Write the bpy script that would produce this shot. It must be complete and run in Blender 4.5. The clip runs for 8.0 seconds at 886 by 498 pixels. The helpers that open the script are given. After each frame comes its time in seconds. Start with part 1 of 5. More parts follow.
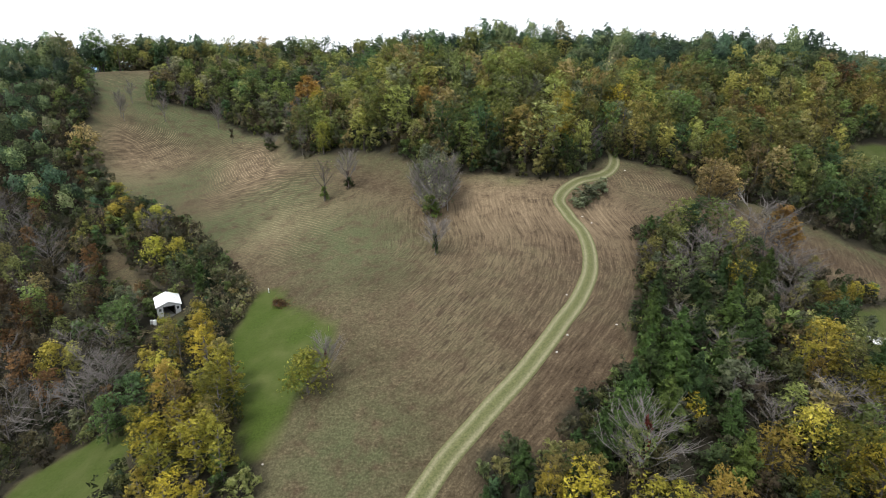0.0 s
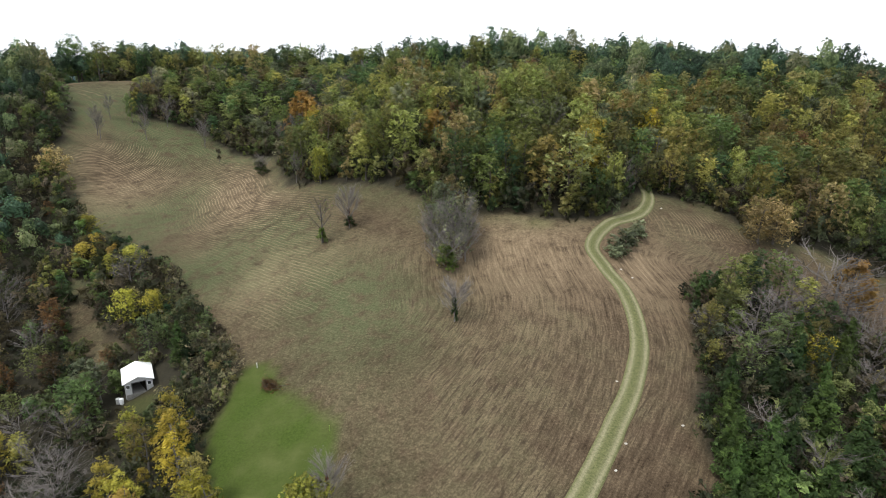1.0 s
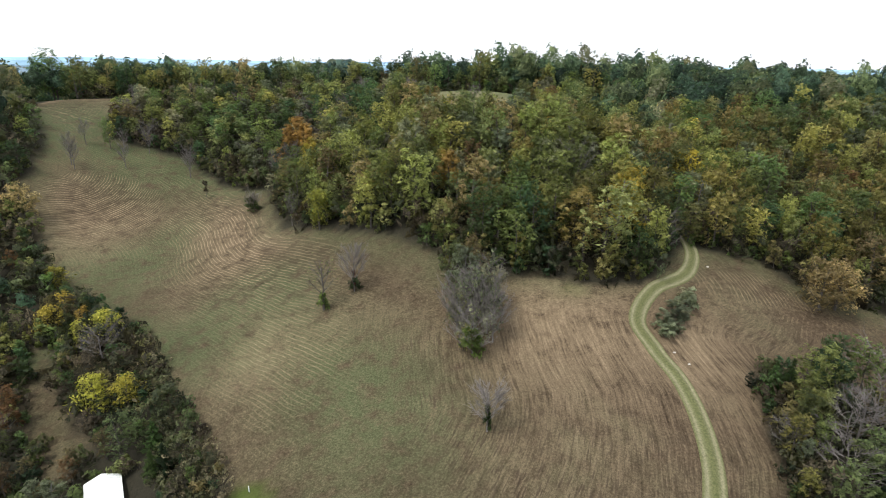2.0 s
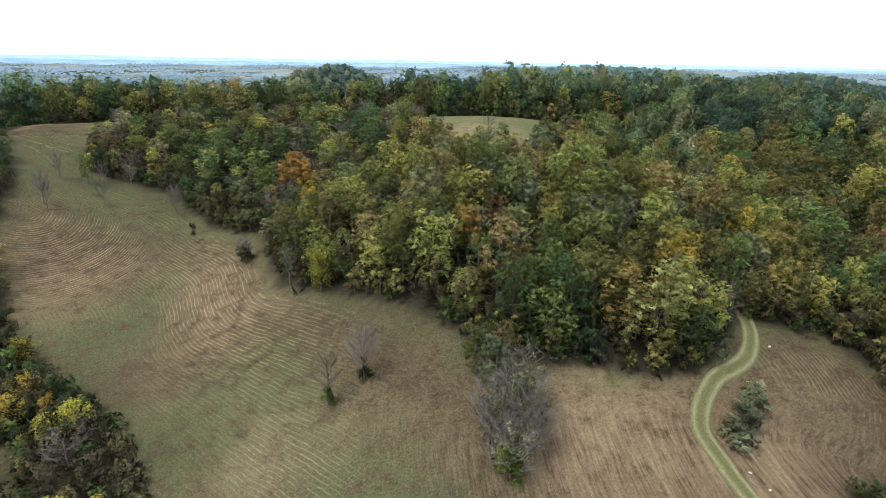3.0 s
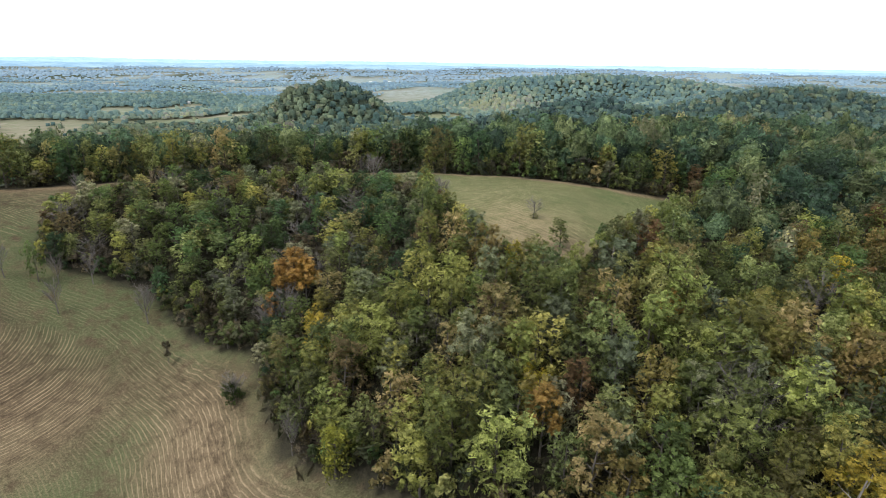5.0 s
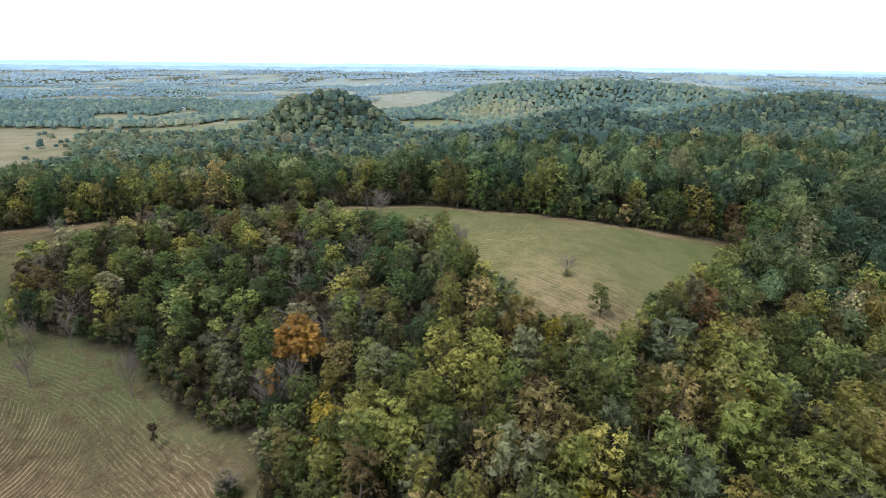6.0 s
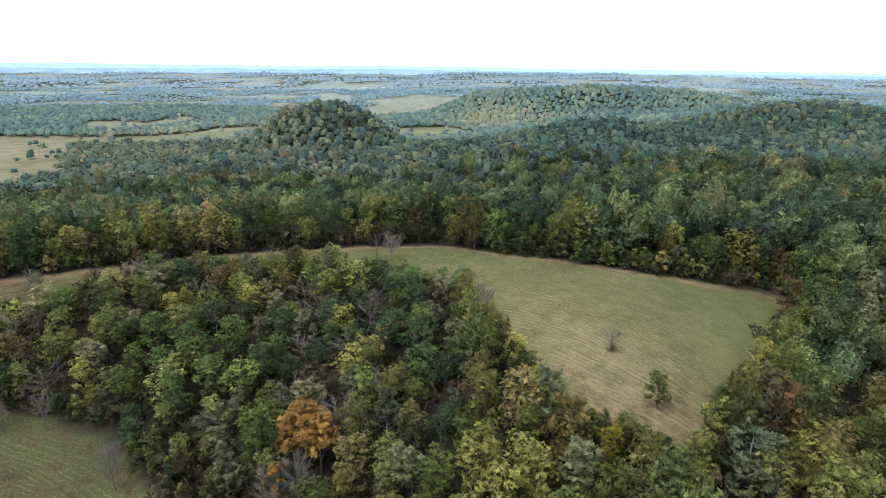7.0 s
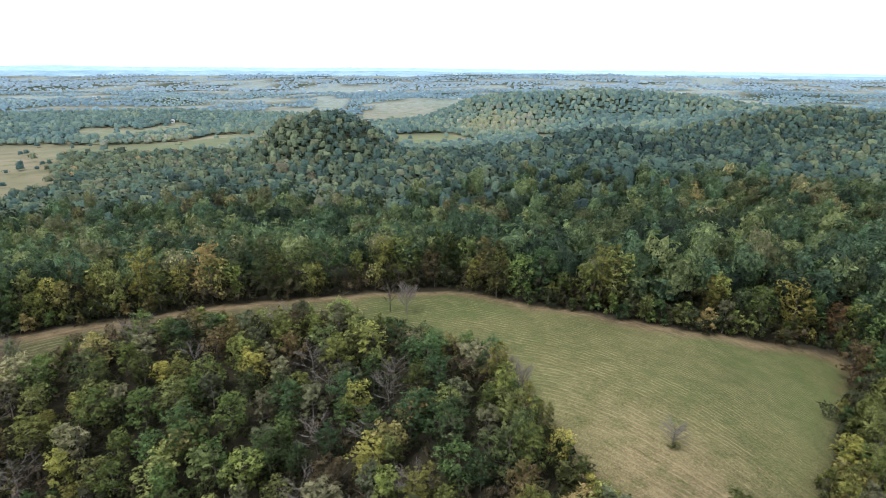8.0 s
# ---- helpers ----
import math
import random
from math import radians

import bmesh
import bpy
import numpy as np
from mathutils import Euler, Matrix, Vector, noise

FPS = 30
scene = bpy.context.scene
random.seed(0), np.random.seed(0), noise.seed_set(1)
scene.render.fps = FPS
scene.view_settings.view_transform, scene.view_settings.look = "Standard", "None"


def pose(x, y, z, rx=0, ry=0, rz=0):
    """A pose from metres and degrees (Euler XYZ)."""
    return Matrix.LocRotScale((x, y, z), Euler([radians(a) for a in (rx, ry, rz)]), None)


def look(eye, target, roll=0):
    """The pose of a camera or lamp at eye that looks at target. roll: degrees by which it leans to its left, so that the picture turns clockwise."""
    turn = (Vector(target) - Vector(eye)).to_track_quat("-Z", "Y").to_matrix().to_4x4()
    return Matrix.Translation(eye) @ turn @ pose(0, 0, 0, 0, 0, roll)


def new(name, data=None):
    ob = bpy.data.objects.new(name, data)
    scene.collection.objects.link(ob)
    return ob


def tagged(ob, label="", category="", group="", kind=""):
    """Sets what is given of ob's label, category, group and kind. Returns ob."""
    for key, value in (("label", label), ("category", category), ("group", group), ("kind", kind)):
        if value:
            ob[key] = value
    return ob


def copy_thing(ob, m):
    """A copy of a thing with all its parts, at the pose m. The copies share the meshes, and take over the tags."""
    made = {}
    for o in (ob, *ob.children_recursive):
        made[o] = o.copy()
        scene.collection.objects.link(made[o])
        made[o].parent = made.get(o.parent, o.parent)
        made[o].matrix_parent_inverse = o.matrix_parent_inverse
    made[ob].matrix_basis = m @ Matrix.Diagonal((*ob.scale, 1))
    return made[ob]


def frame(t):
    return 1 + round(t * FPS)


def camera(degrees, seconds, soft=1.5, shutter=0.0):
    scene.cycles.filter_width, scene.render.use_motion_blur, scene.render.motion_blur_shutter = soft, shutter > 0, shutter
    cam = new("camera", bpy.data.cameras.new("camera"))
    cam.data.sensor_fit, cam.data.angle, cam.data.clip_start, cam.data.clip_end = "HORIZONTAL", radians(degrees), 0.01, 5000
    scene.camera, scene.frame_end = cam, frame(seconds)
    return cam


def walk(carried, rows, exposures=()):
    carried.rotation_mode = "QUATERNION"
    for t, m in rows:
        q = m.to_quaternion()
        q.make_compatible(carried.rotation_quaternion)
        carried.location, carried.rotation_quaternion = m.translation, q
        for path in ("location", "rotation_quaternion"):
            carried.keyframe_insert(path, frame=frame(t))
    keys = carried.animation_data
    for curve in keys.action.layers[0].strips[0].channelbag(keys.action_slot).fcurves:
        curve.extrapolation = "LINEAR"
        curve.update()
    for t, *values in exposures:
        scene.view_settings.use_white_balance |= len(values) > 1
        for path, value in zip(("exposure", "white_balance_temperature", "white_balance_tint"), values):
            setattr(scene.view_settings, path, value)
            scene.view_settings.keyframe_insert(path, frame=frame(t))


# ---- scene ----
# A drone climbs over a hay field and a wooded hill, towards a far plain.
cam = camera(76.0, 8.0, soft=0.4)
ROWS = [
    (0, 0.0, 0.0, 60.0, 72.397, -0.251, 0.085),
    (0.5, -1.84, 8.41, 62.01, 72.255, -0.372, -0.194),
    (1, -3.92, 16.93, 64.74, 72.26, -0.55, -0.495),
    (1.5, -6.18, 25.32, 67.97, 72.18, -0.702, -0.901),
    (3, -12.49, 50.31, 79.11, 71.732, -0.827, -1.943),
    (3.5, -14.21, 58.72, 82.54, 71.719, -0.833, -2.099),
    (4, -16.17, 67.15, 85.93, 71.675, -0.817, -2.335),
    (4.5, -18.24, 75.44, 89.29, 71.711, -0.845, -2.573),
    (5, -20.34, 83.62, 92.64, 71.729, -0.787, -2.82),
    (6.5, -26.0, 107.29, 102.39, 71.899, -0.603, -3.374),
    (7, -28.15, 115.29, 105.71, 71.956, -0.592, -3.584),
    (7.5, -30.31, 123.19, 109.03, 71.966, -0.498, -3.828),
    (8, -32.46, 131.07, 112.4, 72.007, -0.441, -4.048),
]
walk(cam, [(t, pose(x, y, z, rx, ry, rz)) for t, x, y, z, rx, ry, rz in ROWS])

# ---- world, sun ----
SUN_HIGH, SUN_FROM = 62.0, 238.0  # degrees above the horizon; compass bearing from +y, clockwise
scene.view_settings.exposure = 0.0
world = bpy.data.worlds.new("sky")
scene.world = world
world.use_nodes = True
wn, wl = world.node_tree.nodes, world.node_tree.links
sky = wn.new("ShaderNodeTexSky")
sky.sky_type, sky.sun_disc = "NISHITA", False
sky.sun_elevation, sky.sun_rotation = radians(SUN_HIGH), radians(SUN_FROM)
sky.air_density, sky.dust_density, sky.ozone_density = 1.0, 4.0, 1.0
cloud = wn.new("ShaderNodeMix")  # a bright veil of cloud over most of the sky
cloud.data_type = "RGBA"
cloud.inputs["Factor"].default_value = 0.8
cloud.inputs["B"].default_value = (11.6, 12.0, 12.8, 1)
wl.new(sky.outputs["Color"], cloud.inputs["A"])
wl.new(cloud.outputs["Result"], wn["Background"].inputs["Color"])
wn["Background"].inputs["Strength"].default_value = 0.128

sun = new("sun", bpy.data.lights.new("sun", "SUN"))
sun.data.energy, sun.data.angle, sun.data.color = 3.1, radians(14), (1.0, 0.96, 0.88)
sun_way = Vector((math.sin(radians(SUN_FROM)) * math.cos(radians(SUN_HIGH)), math.cos(radians(SUN_FROM)) * math.cos(radians(SUN_HIGH)), math.sin(radians(SUN_HIGH))))
sun.matrix_world = look(sun_way * 200, (0, 0, 0))


# ---- the lie of the land ----
def hill(x, y, cx, cy, sx, sy, turn=0.0):
    c, s = np.cos(np.radians(turn)), np.sin(np.radians(turn))
    u, v = (x - cx) * c + (y - cy) * s, (y - cy) * c - (x - cx) * s
    return np.exp(-0.5 * ((u / sx) ** 2 + (v / sy) ** 2))


def dome(x, y, cx, cy, sx, sy):
    """A round-topped, steep-sided knoll."""
    return np.exp(-(((x - cx) / sx) ** 2 + ((y - cy) / sy) ** 2) ** 1.5)


def lattice(ix, iy, seed):
    n = np.sin(ix * 127.1 + iy * 311.7 + seed * 74.7) * 43758.5453
    return n - np.floor(n)


def rough(x, y, size, seed=0):
    """Smooth value noise, 0 to 1, with lumps of about that many metres."""
    u, v = np.asarray(x, float) / size, np.asarray(y, float) / size
    iu, iv = np.floor(u), np.floor(v)
    fu, fv = u - iu, v - iv
    fu, fv = fu * fu * (3 - 2 * fu), fv * fv * (3 - 2 * fv)
    a, b = lattice(iu, iv, seed), lattice(iu + 1, iv, seed)
    c, d = lattice(iu, iv + 1, seed), lattice(iu + 1, iv + 1, seed)
    return (a * (1 - fu) + b * fu) * (1 - fv) + (c * (1 - fu) + d * fu) * fv


def smooth(a, b, v):
    f = np.clip((v - a) / (b - a), 0, 1)
    return f * f * (3 - 2 * f)


# swells of the near slopes, every 45 to 60 m
SWELL_X = [-150.0, -90.0, -45.0, 0.0, 45.0, 90.0, 150.0]
SWELL_Y = [0.0, 60.0, 105.0, 150.0, 195.0, 240.0]
SWELLS = [
    [-1.9, -0.1, 1.9, -9.4, -3.8, -4.7, -3.0],
    [7.3, -15.9, -1.3, 8.0, -0.0, -1.4, -3.7],
    [12.0, 2.4, 2.3, 1.2, 3.0, -1.9, -7.2],
    [7.0, -2.6, -0.0, 7.2, 6.2, 1.9, -4.3],
    [5.3, -2.4, -11.6, 17.2, -10.0, 1.8, 4.8],
    [4.3, 3.5, 1.7, -4.3, 1.1, -3.0, -11.0],
]


def height(x, y):
    x, y = np.asarray(x, float), np.asarray(y, float)
    h = 17 + 5 * np.tanh(x / 300)
    h = h + 40 * hill(x, y, 30, 232, 230, 62)  # the main ridge
    h = h + 44 * dome(x, y, -100, 641, 62, 64)  # the round knoll
    h = h + 31.5 * hill(x, y, 420, 1110, 130, 70, -5)  # the long wooded ridge
    h = h + 33.0 * hill(x, y, 220, 1100, 115, 60, 10)
    h = h + 28.1 * hill(x, y, 120, 1180, 60, 50)
    h = h + 21.9 * hill(x, y, 720, 900, 250, 130)
    h = h + 23.1 * hill(x, y, 150, 335, 75, 60)
    h = h + 22.5 * hill(x, y, 85, 450, 70, 70)
    h = h + 13.5 * hill(x, y, -40, 345, 90, 70)
    h = h + 20.3 * hill(x, y, -160, 400, 80, 80)
    h = h + 17.5 * hill(x, y, 410, 680, 130, 110)
    h = h + 24.0 * hill(x, y, 300, 500, 110, 90)
    h = h + 12.2 * hill(x, y, 60, 560, 80, 70)
    h = h + 4.8 * hill(x, y, 180, 700, 80, 80)
    h = h + 21.0 * hill(x, y, 133, 607, 48, 42)  # the spur beside the knoll
    h = h + 14.8 * hill(x, y, -90, 560, 70, 45)
    h = h - 5.3 * hill(x, y, 320, 625, 55, 45)
    h = h + 16.5 * hill(x, y, 410, 795, 95, 60)
    h = h + 10.6 * hill(x, y, -190, 540, 70, 60)
    h = h + 5.6 * hill(x, y, 20, 428, 35, 35)
    h = h + 10.0 * hill(x, y, 465, 705, 75, 70)
    h = h + 5.8 * hill(x, y, -30, 440, 60, 50)
    h = h + 2.2 * hill(x, y, -210, 440, 50, 50)
    h = h + 6.5 * hill(x, y, 112, 186, 26, 32)  # the shoulders east and west of the field
    h = h + 5.0 * hill(x, y, -128, 182, 14, 22, 20)
    for cy, row in zip(SWELL_Y, SWELLS):
        for cx, high in zip(SWELL_X, row):
            h = h + high * np.exp(-((x - cx) ** 2 + (y - cy) ** 2) / (2 * 36.0 ** 2))
    away = np.hypot(x, y)
    h = h + smooth(600, 1300, away) * (14 * rough(x, y, 420, 3) - 7 + 8 * rough(x, y, 170, 4) - 4)
    h = h + smooth(2300, 4700, away) * (14 + 20 * rough(x, y, 900, 5))
    return h


def inside(x, y, loop):
    x, y = np.asarray(x, float), np.asarray(y, float)
    hit = np.zeros(x.shape, bool)
    for (ax, ay), (bx, by) in zip(loop, loop[1:] + loop[:1]):
        cross = ((ay > y) != (by > y)) & (x < (bx - ax) * (y - ay) / ((by - ay) or 1e-9) + ax)
        hit ^= cross
    return hit


def off_line(x, y, line, closed=False):
    """The distance from a polyline."""
    x, y = np.asarray(x, float), np.asarray(y, float)
    best = np.full(x.shape, 1e9)
    for (ax, ay), (bx, by) in zip(line, line[1:] + (line[:1] if closed else [])):
        dx, dy = bx - ax, by - ay
        k = np.clip(((x - ax) * dx + (y - ay) * dy) / (dx * dx + dy * dy), 0, 1)
        best = np.minimum(best, np.hypot(x - ax - k * dx, y - ay - k * dy))
    return best


def depth_in(x, y, loop):
    """Metres inside a loop; outside: minus the distance."""
    d = off_line(x, y, loop, True)
    return np.where(inside(x, y, loop), d, -d)


# the hay field, the strip that climbs on its west side, and the upper meadow: one clearing round a wooded island
FIELD = [(-19, 47), (-26, 62), (-33, 78), (-32, 89), (-48.3, 110), (-60.5, 126), (-76, 137.5), (-89, 147.5), (-109, 174), (-115, 194), (-133, 218), (-137, 236),
         (-114, 241), (-97, 247), (-73, 255), (-49, 259), (-21, 261), (-9, 250), (12, 235), (22, 230), (42, 228.5), (54, 226), (53, 218), (37, 204), (18, 183), (8, 172),
         (-5, 181), (-13, 203), (-20, 226), (-47, 244), (-75, 243), (-92, 237), (-109, 222), (-103, 205), (-80, 202), (-64, 188), (-50, 180), (-40, 155),
         (-27, 146), (-19, 139), (-6, 130), (-4, 124), (5, 122), (18, 119.5), (25, 120), (29, 121), (36, 131), (42, 131.5), (51, 130), (58, 125), (69, 122), (85, 115), (130, 100),
         (128, 84), (78, 92), (62, 95), (44, 101), (37, 103), (30, 81), (25, 65), (15, 56), (13, 51), (5, 50), (0, 36), (-12, 30)]
TRACK = [(-14, 24), (-8, 36), (-2.1, 45.7), (1.0, 50.6), (5.6, 56.4), (10.7, 62.7), (15.9, 70.6), (20.9, 79.2), (24.2, 87.8), (25.3, 97.3), (23.8, 105.2), (23.2, 111.2), (28.0, 118.0),
         (34.4, 122.3), (38.2, 127.5), (39.5, 133), (38.5, 140)]
ISLAND_FOOT = [(-140, 222), (-103, 205), (-80, 202), (-64, 188), (-50, 178), (-41, 156), (-27, 146), (-19, 139), (-6, 130), (-2, 124), (5, 122), (18, 119.5), (30, 121)]
LAWN = [(-33, 78), (-31, 89), (-27, 88), (-24, 82), (-15.5, 75), (-14.5, 70), (-18, 60), (-19, 52), (-22, 50), (-26, 60)]
WEST_YARD = [(-56, 40), (-52, 58), (-44, 64), (-38, 60), (-35, 46), (-40, 36)]
EAST_YARD = [(61, 76), (66, 86), (80, 91), (92, 86), (88, 74), (70, 72)]
EAST_PASTURE = [(97, 139), (106, 132), (132, 138), (132, 162), (112, 157)]
SHED_LANE = [(-58, 92), (-56, 103), (-66, 112), (-74, 124), (-78, 123), (-69, 108), (-61, 100), (-62, 90)]


# pastures and straw fields out in the valley
STRAW_FIELDS = [[(-355, 530), (-330, 535), (-312, 550), (-300, 590), (-425, 815), (-500, 925), (-604, 927)], [(-320, 1340), (-215, 1330), (-235, 1544), (-367, 1632)],
                [(-140, 1190), (5, 1195), (75, 1290), (25, 1623), (-48, 1684), (-108, 1439)], [(-985, 1850), (-880, 1770), (-864, 1976), (-1068, 2209)]]
PASTURES = [[(-420, 795), (-395, 808), (-350, 815), (-265, 825), (-228, 890), (-250, 1035), (-306, 994), (-346, 930), (-410, 910), (-518, 925)], [(-545, 1096), (-455, 1094), (-425, 975), (-500, 970)],
            [(-440, 925), (-385, 1040), (-350, 1090), (-422, 1168), (-470, 1000)], [(-274, 1818), (-184, 1892), (-165, 1470), (-232, 1430)], [(-45, 850), (24, 838), (66, 860), (40, 960), (-42, 990)], [(146, 830), (180, 820), (184, 911), (152, 920)]]


def straw_land(x, y):
    """Straw-coloured farmland, 0 to 1."""
    return np.maximum.reduce([smooth(-6, 6, depth_in(x, y, p) + 16 * (rough(x, y, 30, 13) - 0.5)) for p in STRAW_FIELDS])


def far_field(x, y):
    """Open farmland on the plain, 0 to 1."""
    open_land = smooth(0.50, 0.60, rough(x, y, 230, 11) * 0.5 + rough(x, 1.6 * y, 90, 12) * 0.5) * smooth(1250, 1600, y)
    near = np.maximum.reduce([smooth(-6, 6, depth_in(x, y, p) + 16 * (rough(x, y, 30, 14) - 0.5)) for p in PASTURES])
    return np.clip(np.maximum(np.maximum(open_land, near), straw_land(x, y)), 0, 1)


# ---- materials ----
def material(name, rough_value=0.9, gloss=0.2):
    m = bpy.data.materials.new(name)
    m.use_nodes = True
    n, l = m.node_tree.nodes, m.node_tree.links
    b = n["Principled BSDF"]
    b.inputs["Roughness"].default_value = rough_value
    b.inputs["Specular IOR Level"].default_value = gloss
    return m, n, l, b


def node(n, l, kind, inputs=(), **settings):
    a = n.new("ShaderNode" + kind)
    for key, value in settings.items():
        setattr(a, key, value)
    for key, value in dict(inputs).items():
        if isinstance(value, bpy.types.NodeSocket):
            l.new(value, a.inputs[key])
        else:
            a.inputs[key].default_value = value
    return a


def maths(n, l, operation, a, b=0.0, c=0.0):
    return node(n, l, "Math", {0: a, 1: b, 2: c}, operation=operation).outputs[0]


def mix(n, l, factor, a, b, how="MIX"):
    k = n.new("ShaderNodeMix")
    k.data_type, k.blend_type = "RGBA", how
    for key, value in (("Factor", factor), ("A", a), ("B", b)):
        if isinstance(value, bpy.types.NodeSocket):
            l.new(value, k.inputs[key])
        else:
            k.inputs[key].default_value = (*value, 1) if isinstance(value, tuple) else value
    return k.outputs["Result"]


def ramp(n, l, factor, stops):
    r = n.new("ShaderNodeValToRGB")
    e = r.color_ramp.elements
    while len(e) < len(stops):
        e.new(0.5)
    for k, (at, colour) in zip(e, stops):
        k.position, k.color = at, (*colour, 1)
    l.new(factor, r.inputs["Fac"])
    return r.outputs["Color"]


def grain(n, l, at, scale, detail=3.0, roughness=0.6):
    return node(n, l, "TexNoise", {"Vector": at, "Scale": scale, "Detail": detail, "Roughness": roughness}).outputs["Fac"]


def attr(n, l, name):
    return node(n, l, "Attribute", attribute_name=name).outputs["Fac"]


def ground_material():
    m, n, l, b = material("ground", 0.95, 0.1)
    at = node(n, l, "TexCoord").outputs["Object"]
    fine, mid, wide = grain(n, l, at, 3.6, 5.0, 0.8), grain(n, l, at, 0.35, 4.0), grain(n, l, at, 0.05, 3.0)
    # streaks along the mower's way, and windrows where the hay lies
    across, along = attr(n, l, "across"), attr(n, l, "along")
    way = node(n, l, "CombineXYZ", {"X": across, "Y": maths(n, l, "MULTIPLY", along, 0.10)}).outputs[0]
    streak = grain(n, l, way, 1.9, 4.0, 0.75)
    furrow = node(n, l, "MapRange", {"Value": grain(n, l, node(n, l, "CombineXYZ", {"X": across, "Y": maths(n, l, "MULTIPLY", along, 0.13)}).outputs[0], 3.2, 2.0, 0.5), "From Min": 0.54, "From Max": 0.66}).outputs[0]
    furrow = maths(n, l, "MULTIPLY", furrow, maths(n, l, "MULTIPLY", attr(n, l, "furrowed"), node(n, l, "MapRange", {"Value": wide, "From Min": 0.38, "From Max": 0.58, "To Min": 0.15, "To Max": 0.75}).outputs[0]))
    streak = node(n, l, "Mix", {"Factor": attr(n, l, "combed"), 2: grain(n, l, at, 1.3, 5.0, 0.8), 3: streak}).outputs[0]
    wobble = maths(n, l, "MULTIPLY_ADD", grain(n, l, at, 0.22, 3.0), 1.5, maths(n, l, "MULTIPLY", across, 1.45))
    wave = maths(n, l, "SINE", maths(n, l, "MULTIPLY", wobble, 6.2832))
    rows = node(n, l, "MapRange", {"Value": wave, "From Min": 0.45, "From Max": 0.9}).outputs[0]
    broken = node(n, l, "MapRange", {"Value": mid, "From Min": 0.40, "From Max": 0.56}).outputs[0]
    rows = maths(n, l, "MULTIPLY", maths(n, l, "MULTIPLY", rows, broken), maths(n, l, "MULTIPLY", attr(n, l, "mown"), node(n, l, "MapRange", {"Value": fine, "From Min": 0.30, "From Max": 0.46}).outputs[0]))
    tex = maths(n, l, "MULTIPLY_ADD", streak, 0.5, maths(n, l, "MULTIPLY", fine, 0.5))
    tex = maths(n, l, "MULTIPLY_ADD", maths(n, l, "SUBTRACT", mid, 0.5), 0.12, tex)
    tex = maths(n, l, "MULTIPLY_ADD", maths(n, l, "SUBTRACT", wide, 0.5), 0.25, tex)
    stubble = ramp(n, l, tex, [(0.36, (0.026, 0.018, 0.011)), (0.46, (0.060, 0.043, 0.027)), (0.54, (0.094, 0.069, 0.044)), (0.66, (0.172, 0.131, 0.084))])
    straw = ramp(n, l, tex, [(0.35, (0.122, 0.090, 0.056)), (0.62, (0.315, 0.242, 0.155))])
    soft = maths(n, l, "MULTIPLY_ADD", streak, 0.12, maths(n, l, "MULTIPLY", fine, 0.88))
    soft = maths(n, l, "MULTIPLY_ADD", maths(n, l, "SUBTRACT", wide, 0.5), 0.2, soft)
    hay = ramp(n, l, soft, [(0.35, (0.034, 0.041, 0.019)), (0.5, (0.062, 0.073, 0.034)), (0.66, (0.112, 0.118, 0.062))])
    green = ramp(n, l, soft, [(0.35, (0.046, 0.056, 0.020)), (0.5, (0.100, 0.110, 0.046)), (0.66, (0.188, 0.184, 0.092))])
    turf = ramp(n, l, soft, [(0.35, (0.034, 0.050, 0.018)), (0.5, (0.074, 0.098, 0.036)), (0.66, (0.135, 0.155, 0.066))])
    green = mix(n, l, node(n, l, "MapRange", {"Value": grain(n, l, at, 0.028, 4.0, 0.65), "From Min": 0.42, "From Max": 0.58}).outputs[0], green, turf)
    green = mix(n, l, attr(n, l, "meadow"), hay, green)
    lush = ramp(n, l, fine, [(0.3, (0.028, 0.047, 0.008)), (0.7, (0.062, 0.090, 0.018))])
    understorey = ramp(n, l, mid, [(0.35, (0.030, 0.045, 0.030)), (0.65, (0.055, 0.072, 0.045))])
    lush = mix(n, l, node(n, l, "MapRange", {"Value": grain(n, l, at, 0.16, 4.0, 0.6), "From Min": 0.4, "From Max": 0.62, "To Max": 0.7}).outputs[0], lush, ramp(n, l, mid, [(0.3, (0.050, 0.066, 0.016)), (0.7, (0.092, 0.105, 0.036))]))
    # litter darkened to near-black, so the gaps under the trees look deeper
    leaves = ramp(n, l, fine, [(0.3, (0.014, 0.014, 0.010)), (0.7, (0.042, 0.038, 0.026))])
    patches = node(n, l, "MapRange", {"Value": wide, "From Min": 0.45, "From Max": 0.62}).outputs[0]
    greener = maths(n, l, "MAXIMUM", attr(n, l, "green"), maths(n, l, "MULTIPLY", patches, 0.3))
    greener = maths(n, l, "MULTIPLY", greener, node(n, l, "MapRange", {"Value": mid, "From Min": 0.25, "From Max": 0.55}).outputs[0])
    greener = maths(n, l, "MAXIMUM", greener, maths(n, l, "MULTIPLY", maths(n, l, "MULTIPLY", attr(n, l, "meadow"), attr(n, l, "green")), 0.92))
    c = mix(n, l, greener, stubble, green)
    c = mix(n, l, maths(n, l, "MULTIPLY", furrow, maths(n, l, "MULTIPLY_ADD", maths(n, l, "MAXIMUM", attr(n, l, "meadow"), attr(n, l, "straw")), -0.6, 1.0)), c, (0.034, 0.025, 0.017))
    c = mix(n, l, maths(n, l, "MULTIPLY", rows, 0.95), c, straw)
